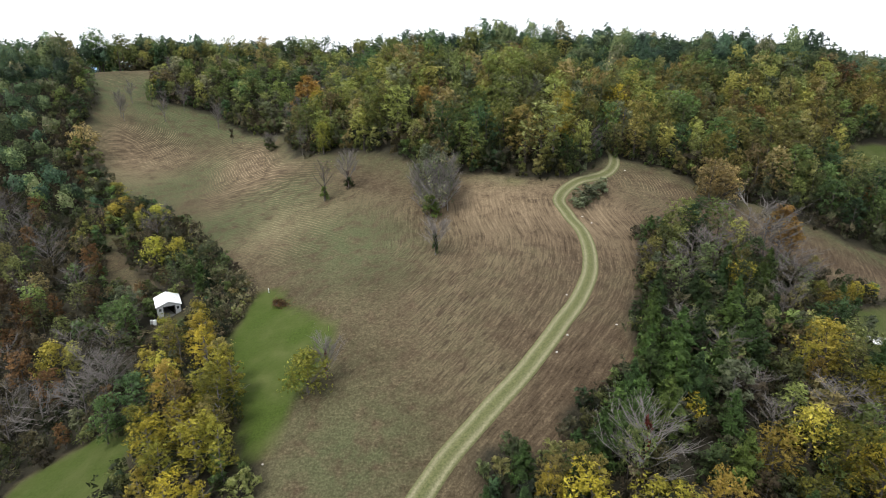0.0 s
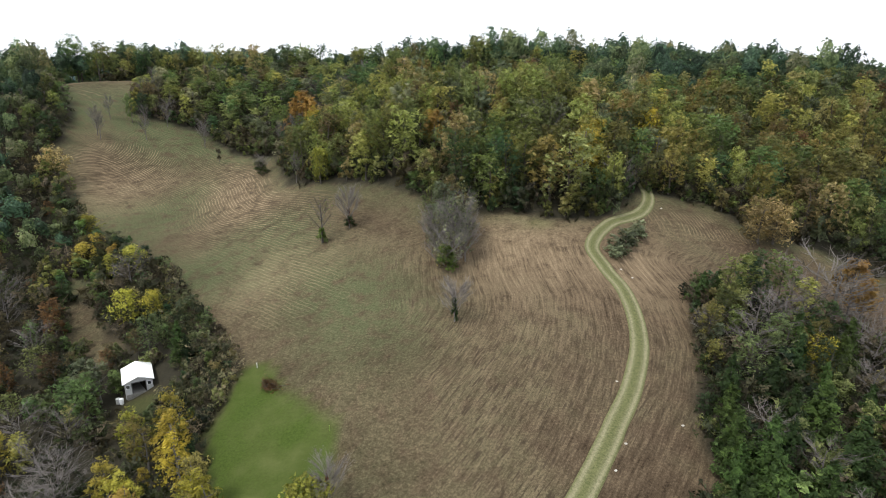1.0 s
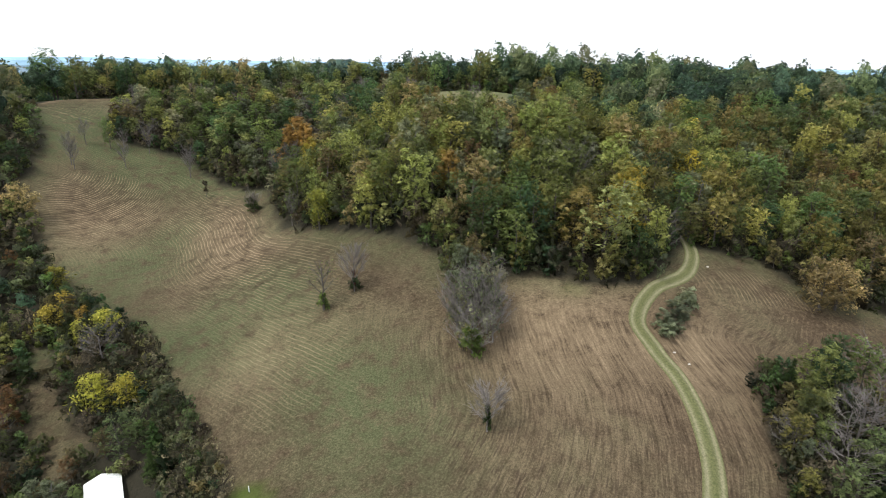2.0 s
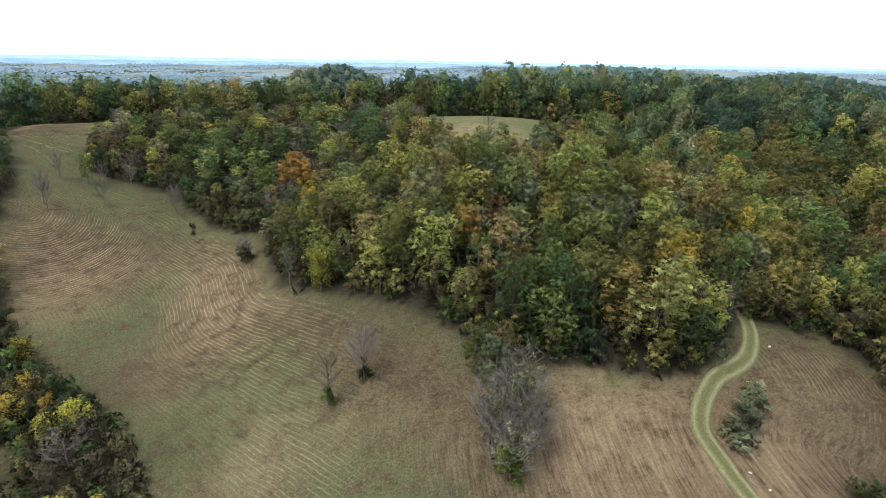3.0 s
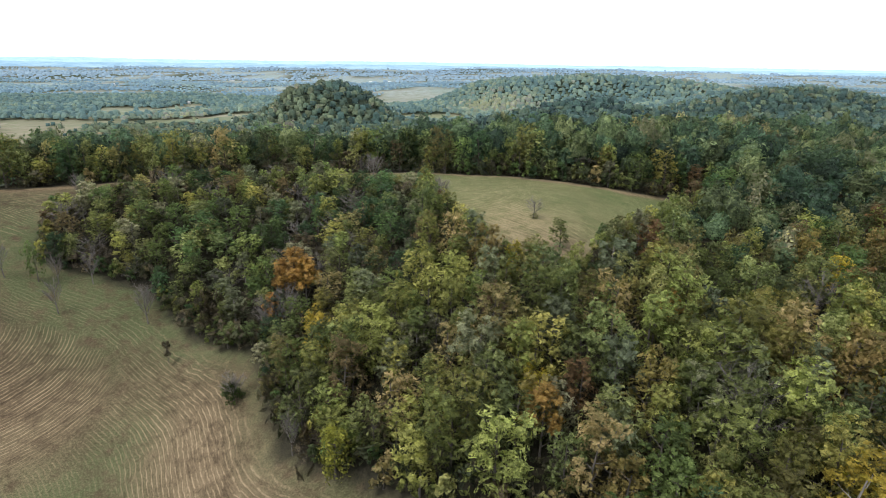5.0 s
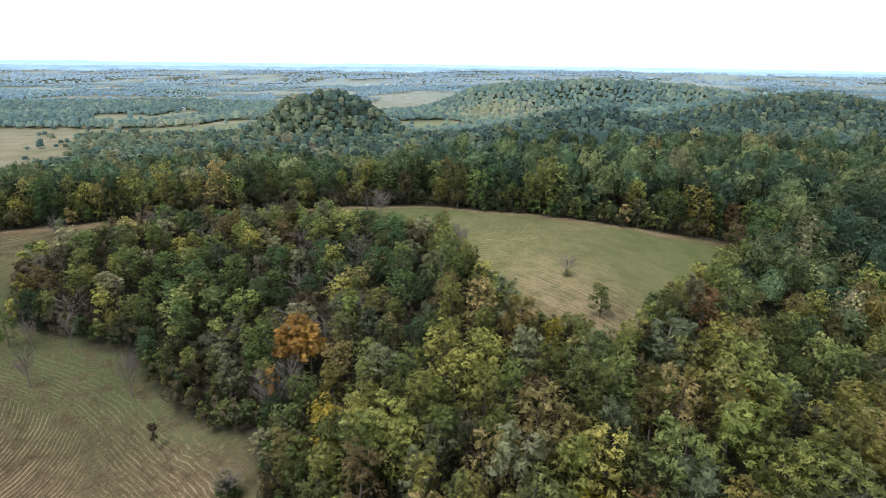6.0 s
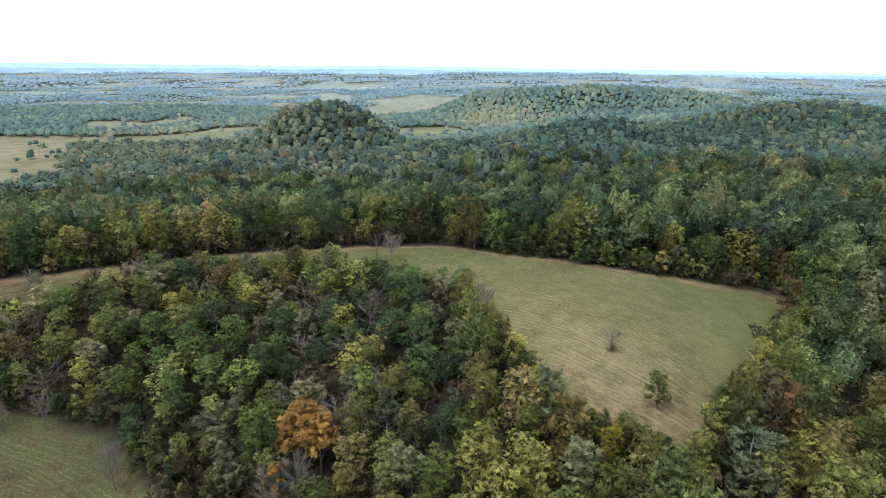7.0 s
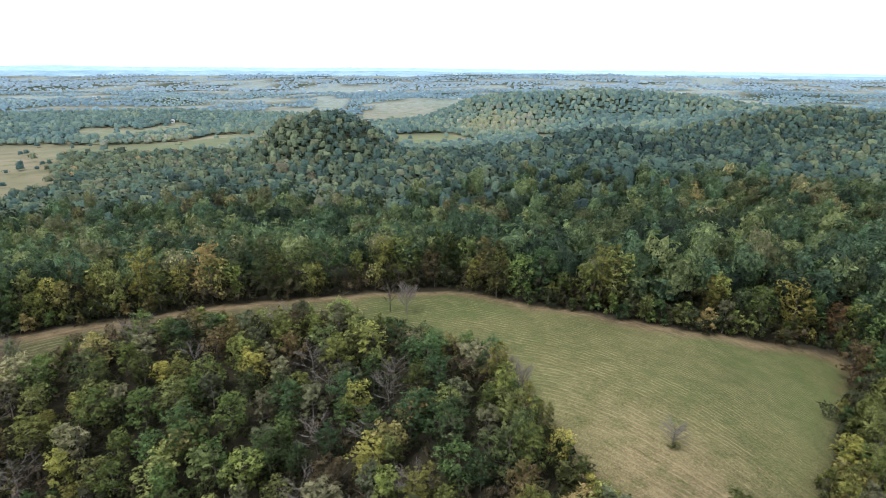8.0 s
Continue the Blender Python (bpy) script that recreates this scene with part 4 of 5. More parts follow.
EAST_GREYS = [(44.9, 57, 7.5), (41.6, 90, 8), (44.4, 91.5, 8), (54.6, 98, 13), (57.2, 96.4, 12.5), (55.5, 94.6, 11), (36.3, 65.7, 6), (32.3, 69.3, 6), (36.2, 59.4, 6), (52.5, 80.4, 7), (49, 55.5, 7), (58.7, 89.2, 8), (56.5, 86, 7.5), (38, 85, 7), (47.6, 93.4, 8), (59.6, 93, 8)]
EAST_CEDARS = [(26.9, 66.2, 7.8), (23.9, 57.9, 7.8), (18.6, 51.6, 7.8), (16, 48.5, 7.8), (27, 58.5, 9.0), (39.7, 65.7, 9.0), (21.2, 52.9, 7.8), (13.2, 47, 6.7), (24.3, 53.1, 7.8), (29.1, 57.1, 7.8), (39.9, 72.2, 7.8), (31.7, 53.3, 6.7), (28.5, 71, 6.7), (28, 62, 7.8), (31, 76, 6.7), (21.5, 56.5, 6.7), (8, 46.5, 5.6), (33.5, 61, 7.5), (35.5, 71, 7.5), (33, 66.5, 7), (25.5, 62.5, 7), (30.5, 66, 7.5), (36.5, 76.5, 7)]


def build_woods():
    rng = np.random.default_rng(5)

    def set_out(kind, rows, label=""):
        for px, py, high in rows:
            plant(kind, px, py, high, rng.uniform(0, 6.28), int(rng.integers(0, 4)), label, squash=rng.uniform(1.1, 1.4) * (1.12 if kind is POPLAR else 1.1 if kind is CEDAR_TREE else 1.3 if kind is BARE else 1.0))

    set_out(POPLAR, [p for k, p in enumerate(YELLOW_ROW) if k % 5 not in (1, 2)], "slender golden-yellow poplar beside the lawn")
    set_out(PLUME, [p for k, p in enumerate(YELLOW_ROW) if k % 5 in (1, 2)])
    set_out(MAPLE, RUSSETS)
    set_out(BARE, WEST_GREYS)
    set_out(TULIP, EAST_YELLOWS, "bright yellow autumn tree among cedars")
    set_out(GOLD, EAST_GOLDS, "rounded yellow-green tree in early autumn colour")
    set_out(ASH, EAST_GREENS)
    set_out(BARE, EAST_GREYS)
    set_out(CEDAR_TREE, EAST_CEDARS)
    set_out(HICKORY, [(40.2, 96.6, 9.5), (38.8, 92.5, 7), (51.5, 95.3, 8.5), (37.5, 88, 6), (34, 88, 6), (-32, 151.5, 8.5), (-29.5, 149, 7), (-35.7, 172, 8)], "rounded yellow-green tree in early autumn colour")
    set_out(POPLAR, [(-3.8, 146.6, 9), (31, 136.3, 7), (-30, 163, 7), (-76, 132, 5.5), (-71, 128, 5)])
    set_out(ELM, [(-52.8, 89.6, 8), (-55.0, 86.4, 7)], "grey-green rounded tree close beside the shed")
    set_out(CEDAR_TREE, [(-44.6, 98.1, 4.5), (-43, 93.7, 4), (-41.7, 94.4, 4)], "small dark cedar in the brambles beside the shed")
    set_out(PLUME, [(-35.5, 75.9, 9), (-40.6, 76.0, 8), (-38, 73.5, 8)])
    set_out(FLAME, [(-44, 189.3, 13), (-41.6, 188.6, 10.5), (-46.2, 190.6, 10), (-47.5, 185, 8), (-4.7, 142.4, 11), (17.8, 159.4, 8), (2, 280, 11)])
    set_out(FLAME, [(97, 128, 7)], "small maple with deep orange-red leaves")
    set_out(PLUME, [(12.6, 46.2, 7), (10.0, 44.2, 7), (15.0, 44.8, 6), (47.3, 85.2, 8), (63.5, 92.5, 6)], "tan-gold autumn tree among the cedars")
    set_out(FLAME, [(61.4, 99.2, 11), (63.0, 98.2, 8.5)], "slender tree with orange-gold autumn leaves")
    set_out(SYCAMORE, [(57.0, 119.2, 9), (60.4, 120.2, 8), (-102, 162.5, 8.5)])
    set_out(MAPLE, [(48.5, 216.5, 9), (31.7, 45.5, 5), (-53.8, 236.2, 9)], "tan-brown broad autumn tree at the field's edge")
    set_out(ELM, [(-64.1, 235.3, 9.5), (-61, 233, 8), (-23, 157, 10), (-20, 160, 9)])
    set_out(ASH, [(-38.9, 62.5, 8), (-42, 60.5, 7), (-52, 85, 8), (-56, 87, 7)])
    set_out(ASH, [(-141, 246, 18), (-143, 247.5, 16), (-136, 249, 12), (-126, 250, 12)])
    taken = np.array([(-44, 187, 0), (-42, 186.5, 0), (-46, 188, 0), (-44, 183.5, 0), (-52.8, 89.6, 0), (57, 119, 0), (60, 120, 0)] + YELLOW_ROW + GOLDS + [(px + 1.6, py - 3.5, 0) for px, py, _ in GOLDS] + RUSSETS + WEST_GREYS + EAST_YELLOWS + EAST_GOLDS + EAST_GREENS + EAST_GREYS + EAST_CEDARS)[:, :2]

    # near woods: single trees
    x, y = scatter(rng, -132, 140, 24, 275, 4.7)
    d = room_for_trees(x, y)
    keep = (d > 0.8) & (x > -24 - 0.67 * y) & (x < 36 + 0.63 * y) & ~inside(x, y, THICKET)
    keep &= np.array([np.min(np.hypot(*(taken - (a, b2)).T)) > 2.9 for a, b2 in zip(x, y)])
    x, y, d = x[keep], y[keep], d[keep]
    near = (y < 128) | inside(x, y, [(-116, 198), (-50, 165), (0, 112), (46, 112), (60, 150), (42, 190), (14, 180), (-8, 190), (-16, 222), (-45, 246), (-112, 246)]) | inside(x, y, [(40, 112), (140, 100), (140, 180), (84, 200), (56, 196), (42, 150)]) | (d < 6.5)
    order = np.argsort(y + 0.5 * np.abs(x))
    counts = {}
    left = []
    for k in order:
        px, py, pd = x[k], y[k], d[k]
        hue, chance = float(rough(px, py, 22, 61)), rng.random()
        west, east = px < -20 and py < 40 - 1.9 * (px + 20) and py < 172 and px < -20 - 0.4 * (py - 40), px > 2 and py < 114
        high = rng.uniform(8.5, 13.0) * (0.78 if pd < 3 else 1.0)
        if px > -42 and px < -14 and py < 76:
            kind, high = (POPLAR if chance < 0.45 else HICKORY if chance < 0.8 else OAK), high * 0.6
        elif west:
            kind, high = (MAPLE if chance < 0.34 else BARE if chance < 0.56 else OAK if chance < 0.74 else ASH if chance < 0.88 else ELM if chance < 0.96 else HICKORY), high * 0.72
        elif east:
            kind, high = (CEDAR_TREE if chance < 0.52 else BARE if chance < 0.62 else HICKORY if chance < 0.70 else POPLAR if chance < 0.77 else OAK if chance < 0.88 else ELM), high * 0.62
        elif py > 170 and px < -20 and py < 232 + 0.27 * (px + 137):
            kind = ASH if chance < 0.22 else OAK if chance < 0.52 else ELM if chance < 0.67 else HICKORY if chance < 0.87 else BARE if chance < 0.975 else MAPLE
            high *= 0.70
        else:
            rare = chance > 0.945
            # kinds picked so leaf colour mimics sun mid-island, shade in front and east
            chance += 0.3 * (hue - 0.5) + 0.5 * float(hill(px, py, 8, 160, 24, 19)) + 0.2 * float(hill(px, py, -12, 185, 30, 20)) + 0.16 * float(hill(px, py, -30, 165, 18, 22)) - 0.25 * float(smooth(146, 130, py)) - 0.1 * float(smooth(24, 40, px)) - 0.14 * float(smooth(228, 242, py))
            chance = 0.93 + 0.07 * rng.random() if rare else chance if chance < 0.86 else 0.3 + 0.56 * rng.random()
            kind = ASH if chance < 0.17 else OAK if chance < 0.5 else HICKORY if chance < 0.80 else ELM if chance < 0.92 else BARE if chance < 0.95 else POPLAR if chance < 0.975 else MAPLE
        if px > -12 and 114 < py < 190 and kind in (OAK, ASH, HICKORY) and rng.random() < (0.18 if px < 30 else 0.32):
            kind = TAN_OAK
        if west and pd < 15 and px > -112 and kind is not BARE:
            high = 3.4 + 0.3 * pd
        if py > 235:
            high *= 1.13
        elif -16 < px < 46 and py > 114:
            high *= 1.16 - 0.3 * float(smooth(150, 172, py))
        if near[k]:
            kind = next((other for other in (kind, ASH, ELM, TAN_OAK, OAK, HICKORY) if counts.get(other.name, 0) < 285), kind)
        counts[kind.name] = counts.get(kind.name, 0) + near[k]
        if not near[k] or counts[kind.name] > 290:
            left.append((px, py, high / 12))
            continue
        plant(kind, px, py, high, rng.uniform(0, 6.28), int(rng.integers(0, 4)), squash=rng.uniform(0.95, 1.25) * (1.36 if py > 170 and px < -20 and py < 232 + 0.27 * (px + 137) else 1.08))
    # thicket along the wood's edge
    ex, ey = scatter(rng, -120, 80, 40, 262, 2.6)
    ed = wood_here(ex, ey)
    rim = (ed > -0.6) & (ed < 2.2)
    brambles = inside(ex, ey, THICKET)
    pick = np.flatnonzero(((rim & (ey < 112)) | brambles) & (np.abs(ex) < 20 + 0.6 * ey) & (np.hypot(ex + 46.6, ey - 88.2) > 5.6))
    pick = pick[np.argsort(ey[pick] + 20 * rng.random(len(pick)))][:295]
    for k in pick:
        plant(SHRUB, ex[k], ey[k], rng.uniform(0.8, 2.0) if brambles[k] else rng.uniform(1.4, 3.0), rng.uniform(0, 6.28), int(rng.integers(0, 3)), squash=rng.uniform(0.9, 1.3))
    bx, by = scatter(rng, 6, 100, 40, 100, 4.4)
    bd = wood_here(bx, by)
    for k in rng.permutation(np.flatnonzero((bd > 2.2) & (np.abs(bx) < 24 + 0.7 * by)))[:80]:
        plant(SHRUB, bx[k], by[k], rng.uniform(2.2, 4.2), rng.uniform(0, 6.28), int(rng.integers(0, 3)), "tangled olive-brown shrub among the cedars", squash=rng.uniform(1.0, 1.4))
    # saplings that hide the trunks along the wood's foot
    foot = (ed > -0.3) & (ed < 3.0) & (ey > 112) & (ey < 250) & (ex > -112) & (ex < 62) & ~brambles
    for k in rng.permutation(np.flatnonzero(foot))[:285]:
        plant(SAPLING, ex[k], ey[k], rng.uniform(2.5, 5.5), rng.uniform(0, 6.28), int(rng.integers(0, 3)), squash=rng.uniform(0.9, 1.3))
    # undergrowth on the woodland floor
    ux, uy = scatter(rng, -130, 138, 26, 270, 3.0)
    ud = wood_here(ux, uy)
    keep = (ud > 0.3) & (np.hypot(ux + 48, uy - 92) > 6.4) & (ux > -24 - 0.67 * uy) & (ux < 34 + 0.63 * uy)
    ux, uy = ux[keep], uy[keep]
    tx, ty = scatter(rng, -70, -28, 70, 134, 1.35)
    tangled = inside(tx, ty, THICKET) & (np.hypot(tx + 47.0, ty - 89.5) > 5.0)
    tx, ty = tx[tangled], ty[tangled]
    tangle = [cards(115 + k, 1.6, 1.3, 0.0, 6, 5, 0.42) for k in range(4)]
    stand("brambles", "dense tangle of green and brown brambles between shed and field", tx, ty, rng.uniform(0.6, 1.5, len(tx)), np.clip(rough(tx, ty, 7, 79) * 0.75 + 0.35 * rng.random(len(tx)) - 0.05, 0, 1), tangle, rng, BRAMBLE_LEAF, "undergrowth")
    low = [cards(110 + k, 2.2, 1.7, 0.0, 5, 4, 0.8) for k in range(4)]
    stand("undergrowth", "tangled brown and green undergrowth under the trees", ux, uy, rng.uniform(0.6, 1.7, len(ux)) * np.where((ud[keep] < 7) & (uy > 112), 1.5, 1.0), np.clip(rough(ux, uy, 9, 74) * 0.7 + 0.4 * rng.random(len(ux)) - 0.05, 0, 1), low, rng, BRUSH_LEAF, "undergrowth")
    # behind and beside them, woods as wholes
    mid = [lumps(80 + k, 10.6 + 0.6 * k, 3.4 + 0.12 * k, 0.8, 7, 3, 20, 76, 1.15, 0.84) for k in range(9)]
    lo = [lumps(90 + k, 8.4 + 0.4 * k, 5.4, -1.4, 6, 2, 13, 22, 1.35, 0.88, 0.6) for k in range(9)]
    far = [lumps(100 + k, 7.4 + 0.6 * k, 6.0, -1.4, 6, 2, 9, 3, 1.8, 0.96, 0.9) for k in range(8)]
    tiny = [lumps(120 + k, 6.5 + 0.6 * k, 6.8, -1.5, 5, 2, 7, soft=1.2) for k in range(6)]
    dot = [lumps(130 + k, 8 + 0.8 * k, 12.5, -4.0, 5, 2, 7, soft=2.0) for k in range(6)]
    mx, my = scatter(rng, -330, 330, 60, 430, 6.2)
    out = (my < 350 + 80 * rng.random(len(mx))) & ~((mx > -132) & (mx < np.minimum(140, 36 + 0.63 * my)) & (my < 275)) & (wood_here(mx, my) > 1) & (np.abs(mx + 20 - 0.07 * (my - 131)) < 46 + 0.8 * np.maximum(my - 26, 0))
    left = np.array(left)
    ms = np.concatenate([rng.uniform(0.72, 1.24, out.sum()), left[:, 2] * 1.1])
    mx, my = np.concatenate([mx[out], left[:, 0]]), np.concatenate([my[out], left[:, 1]])
    ms = ms * np.where((my > 215) & (my < 290), 1.03, 1.0)
    hue = np.clip(0.4 * rough(mx, my, 40, 71) + 0.8 * rng.random(len(mx)) - 0.16 + 0.08 * (mx > 40) * (my < 260) - 0.07 * (my > 260), 0, 0.985)
    stand("hill_wood", "dense mixed autumn wood over the back of the hill", mx, my, ms, hue, mid, rng, WOODS_LEAF)
    def in_view(x, y):
        return np.abs(x + 32 - 0.07 * (y - 131)) < 40 + 0.8 * (y - 110)

    fx, fy = scatter(rng, -640, 700, 350, 800, 6.8)
    keep = in_view(fx, fy) & (fy > 350 + 80 * rng.random(len(fx))) & (fy + 0.25 * np.minimum(fx + 60, 0) < 790 - 40 * rng.random(len(fx))) & (far_field(fx, fy) < 0.4 + 0.61 * rng.random(len(fx)))
    fx, fy = fx[keep], fy[keep]
    # tone raised to paint sunlit belts, lowered to shade the spur
    hue = 0.3 * rough(fx, fy, 70, 72) + 0.72 * rng.random(len(fx)) - 0.1 + 0.3 * hill(fx, fy, -300, 720, 110, 70, 20) + 0.15 * hill(fx, fy, -150, 560, 80, 80) + 0.06 * hill(fx, fy, -96, 655, 60, 60) - 0.25 * hill(fx, fy, 133, 600, 70, 60) - 0.15 * hill(fx, fy, 110, 450, 90, 90)
    size = rng.uniform(0.74, 1.12, len(fx)) * np.where(rng.random(len(fx)) < 0.1, 1.2, 1.0)
    # bushes in the straw field and the golden row beside it
    bx = np.array([-473, -470, -399, -395, -385, -401, -404, -401, -362, -485, -431, -440, -500, -428, -418, -408, -397, -384, -371, -358, -345, -333, -321])
    by = np.array([822, 828, 736, 741, 703, 704, 709, 683, 617, 924, 894, 870, 900, 829, 812, 795, 777, 754, 731, 710, 688, 667, 645])
    fx, fy = np.concatenate([fx, bx]), np.concatenate([fy, by])
    hue = np.clip(np.concatenate([np.where((hue > 0.8) & (rng.random(len(hue)) < 0.8), 0.55 + 0.2 * rng.random(len(hue)), np.minimum(hue, 0.95)), np.full(13, 0.12), np.full(10, 0.93)]), 0, 1)
    size = np.concatenate([size, rng.uniform(0.6, 1.0, 13), rng.uniform(0.6, 0.85, 10)])
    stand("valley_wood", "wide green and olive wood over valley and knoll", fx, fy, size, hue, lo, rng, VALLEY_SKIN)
    rx, ry = scatter(rng, -1000, 1100, 560, 1330, 7.9)
    keep = in_view(rx, ry) & (ry + 0.25 * np.minimum(rx + 60, 0) > 765) & (far_field(rx, ry) < 0.3 + 0.715 * rng.random(len(rx)) ** 2)
    rx, ry = rx[keep], ry[keep]
    # yellower tone paints sunlit stretches into this wood
    hue = np.clip(0.35 * rough(rx, ry, 90, 75) + 0.6 * rng.random(len(rx)) - 0.06 + 0.45 * hill(rx, ry, 100, 1000, 50, 70) + 0.3 * hill(rx, ry, -280, 900, 120, 90), 0, 1)
    stand("ridge_wood", "far wood along the long ridge, blued by painted haze", rx, ry, rng.uniform(0.84, 1.18, len(rx)) * (0.82 + 0.36 * rough(rx, ry, 45, 76)), hue, far, rng, RIDGE_SKIN)
    px, py = scatter(rng, -1700, 1900, 1330, 2300, 13.5)
    keep = in_view(px, py) & (far_field(px, py) < 0.35 + 0.2 * rng.random(len(px)))
    px, py = px[keep], py[keep]
    hue = np.clip(0.4 * rough(px, py, 150, 73) + 0.6 * rng.random(len(px)) - 0.05, 0, 1)
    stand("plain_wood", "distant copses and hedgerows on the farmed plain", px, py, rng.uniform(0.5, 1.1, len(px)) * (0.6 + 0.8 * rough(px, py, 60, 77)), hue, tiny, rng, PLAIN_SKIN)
    qx, qy = scatter(rng, -3700, 3900, 2300, 4500, 28)
    keep = in_view(qx, qy) & (far_field(qx, qy) < 0.3 + 0.2 * rng.random(len(qx))) & (np.hypot(qx, qy) < 4500)
    qx, qy = qx[keep], qy[keep]
    hue = np.clip(smooth(4300, 2500, qy) * 0.5 + 0.5 * rng.random(len(qx)), 0, 1)
    stand("remote_wood", "woods and hedges far out on the plain, blued by painted haze", qx, qy, rng.uniform(0.5, 1.1, len(qx)) * (0.5 + rough(qx, qy, 110, 78)), hue, dot, rng, REMOTE_SKIN)


build_woods()


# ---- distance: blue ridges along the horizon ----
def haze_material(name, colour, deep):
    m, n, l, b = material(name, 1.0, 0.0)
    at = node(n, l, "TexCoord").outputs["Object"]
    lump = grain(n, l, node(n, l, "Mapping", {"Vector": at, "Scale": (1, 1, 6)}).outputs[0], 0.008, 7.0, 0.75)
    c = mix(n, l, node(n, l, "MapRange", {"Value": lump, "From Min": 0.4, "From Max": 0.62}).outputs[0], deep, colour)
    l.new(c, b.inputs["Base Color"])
    # the ridge glows a little, and its haze is painted into the colour
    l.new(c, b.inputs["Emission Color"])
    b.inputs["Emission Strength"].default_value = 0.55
    return m


def build_ridge(away, low, rise, lumps, colour, deep, seed):
    """A wooded ridge along the horizon, with a front slope and a ragged top."""
    turn = np.radians(np.linspace(-62, 62, 620))
    f = np.linspace(0, 1, 7)
    out = away + 260 * f[:, None] + 0 * turn
    x, y = out * np.sin(turn), out * np.cos(turn)
    top = low + rise * (0.35 * rough(np.degrees(turn) * 10, 0 * turn, lumps, seed) + 0.5 * rough(np.degrees(turn) * 10, 0 * turn, lumps * 3, seed + 1) + 0.25 * rough(np.degrees(turn) * 10, 0 * turn, lumps * 0.3, seed + 3) + 0.08 * rough(np.degrees(turn) * 10, 0 * turn, 2.5, seed + 2))
    z = (low - 60) + (top - low + 60) * np.sin(f * math.pi / 2)[:, None]
    i = np.arange(z.size).reshape(z.shape)
    faces = np.stack([i[:-1, :-1], i[:-1, 1:], i[1:, 1:], i[1:, :-1]], -1).reshape(-1, 4)
    me = mesh_from("backdrop", np.stack([x, y, z], -1).reshape(-1, 3), faces, [haze_material("blue_distance", colour, deep)], True)
    tagged(new("backdrop", me), "hazy blue wooded ridge along the far horizon", "backdrop", kind="structure")


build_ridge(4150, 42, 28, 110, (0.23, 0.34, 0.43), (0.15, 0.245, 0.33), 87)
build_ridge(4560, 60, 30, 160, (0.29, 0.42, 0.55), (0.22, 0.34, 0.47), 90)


# ---- things in the field and the meadow ----
def part(name, bm, mat, parent, label=""):
    """Links a bmesh as one mesh object under a thing or a part."""
    me = bpy.data.meshes.new(name)
    bm.to_mesh(me)
    bm.free()
    me.materials.append(mat)
    ob = new(name, me)
    ob.parent = parent
    return tagged(ob, label)


def thing(name, x, y, turn=0.0, lift=0.0):
    ob = new(name)
    ob.empty_display_size = 0.5
    ob.matrix_world = pose(x, y, float(ground_z(x, y)) + lift, 0, 0, turn)
    return ob


def box(bm, x0, x1, y0, y1, z0, z1):
    v = [bm.verts.new(p) for p in ((x0, y0, z0), (x1, y0, z0), (x1, y1, z0), (x0, y1, z0), (x0, y0, z1), (x1, y0, z1), (x1, y1, z1), (x0, y1, z1))]
    for f in ((3, 2, 1, 0), (4, 5, 6, 7), (0, 1, 5, 4), (1, 2, 6, 5), (2, 3, 7, 6), (3, 0, 4, 7)):
        bm.faces.new([v[k] for k in f])


def plate(bm, outline, y0, y1):
    """A flat wall between two depths, from its outline in x and z."""
    a, c = [bm.verts.new((x, y0, z)) for x, z in outline], [bm.verts.new((x, y1, z)) for x, z in outline]
    bm.faces.new(a)
    bm.faces.new(c[::-1])
    for k in range(len(a)):
        j = (k + 1) % len(a)
        bm.faces.new((a[j], a[k], c[k], c[j]))


IVY = Kind("ivy", "", 3.0, [shrub_model(75, "cedar", 1.3)])
VASE = Kind("bare_tree", "", 9.0, [bare(66, 2.9, FINE_TWIG, 20, 12, 0.14, 0.22, 7.6, 1700, 0.0, 1.6)])
SLOPE = Kind("bare_tree", "", 9.0, [bare(69 + 16 * k, 2.7, TWIG, 15, 10, 0.16, 0.26, 8.4, 900, 0.0, 1.5) for k in range(2)])
SNAG = Kind("snag", "", 9.0, [bare(67, 2.4, BARK, 11, 7, 0.2, 0.3, 8.2, 260, 0.0, 1.5)])
SPRAWL = Kind("bare_tree", "", 9.0, [bare(68, 5.6, GREY_BARK, 20, 12, 0.15, 0.08, 8.0, 1500, 0.5, 0.8)])


def field_tree(kind, x, y, high, label, extra=(), squash=1.0, turn=0.0):
    """A tree of the open field, with what grows on it: (part name, mesh, height, across) each."""
    tree = plant(kind, x, y, high, turn, 0, label, "lone trees of the field", squash)
    s = tree.matrix_world.to_scale()
    for name, me, tall, wide in extra:
        p = new(name, me)
        p.parent = tree
        p.matrix_basis = Matrix.Diagonal((wide / s[0], wide / s[1], tall / 3.0 / s[2], 1))
    return tree


ivy_mesh = IVY.models[0][1][1]
vine_mesh = as_mesh("vine", crown(np.random.default_rng(76), 3.0, 0.8, 0.0, 8, 16, 0.3), leaf_material("red_vine_leaves", [(0.0, (0.10, 0.022, 0.020)), (1.0, (0.17, 0.045, 0.032))]))
clump_mesh = as_mesh("clump_leaves", crown(np.random.default_rng(82), 3.0, 1.15, 0.4, 22, 24, 0.12, 1.4), LEAF["pale"])
sparse_mesh = as_mesh("sparse_leaves", crown(np.random.default_rng(77), 3.0, 1.2, 1.0, 16, 9, 0.09, 1.6), LEAF["lime"])

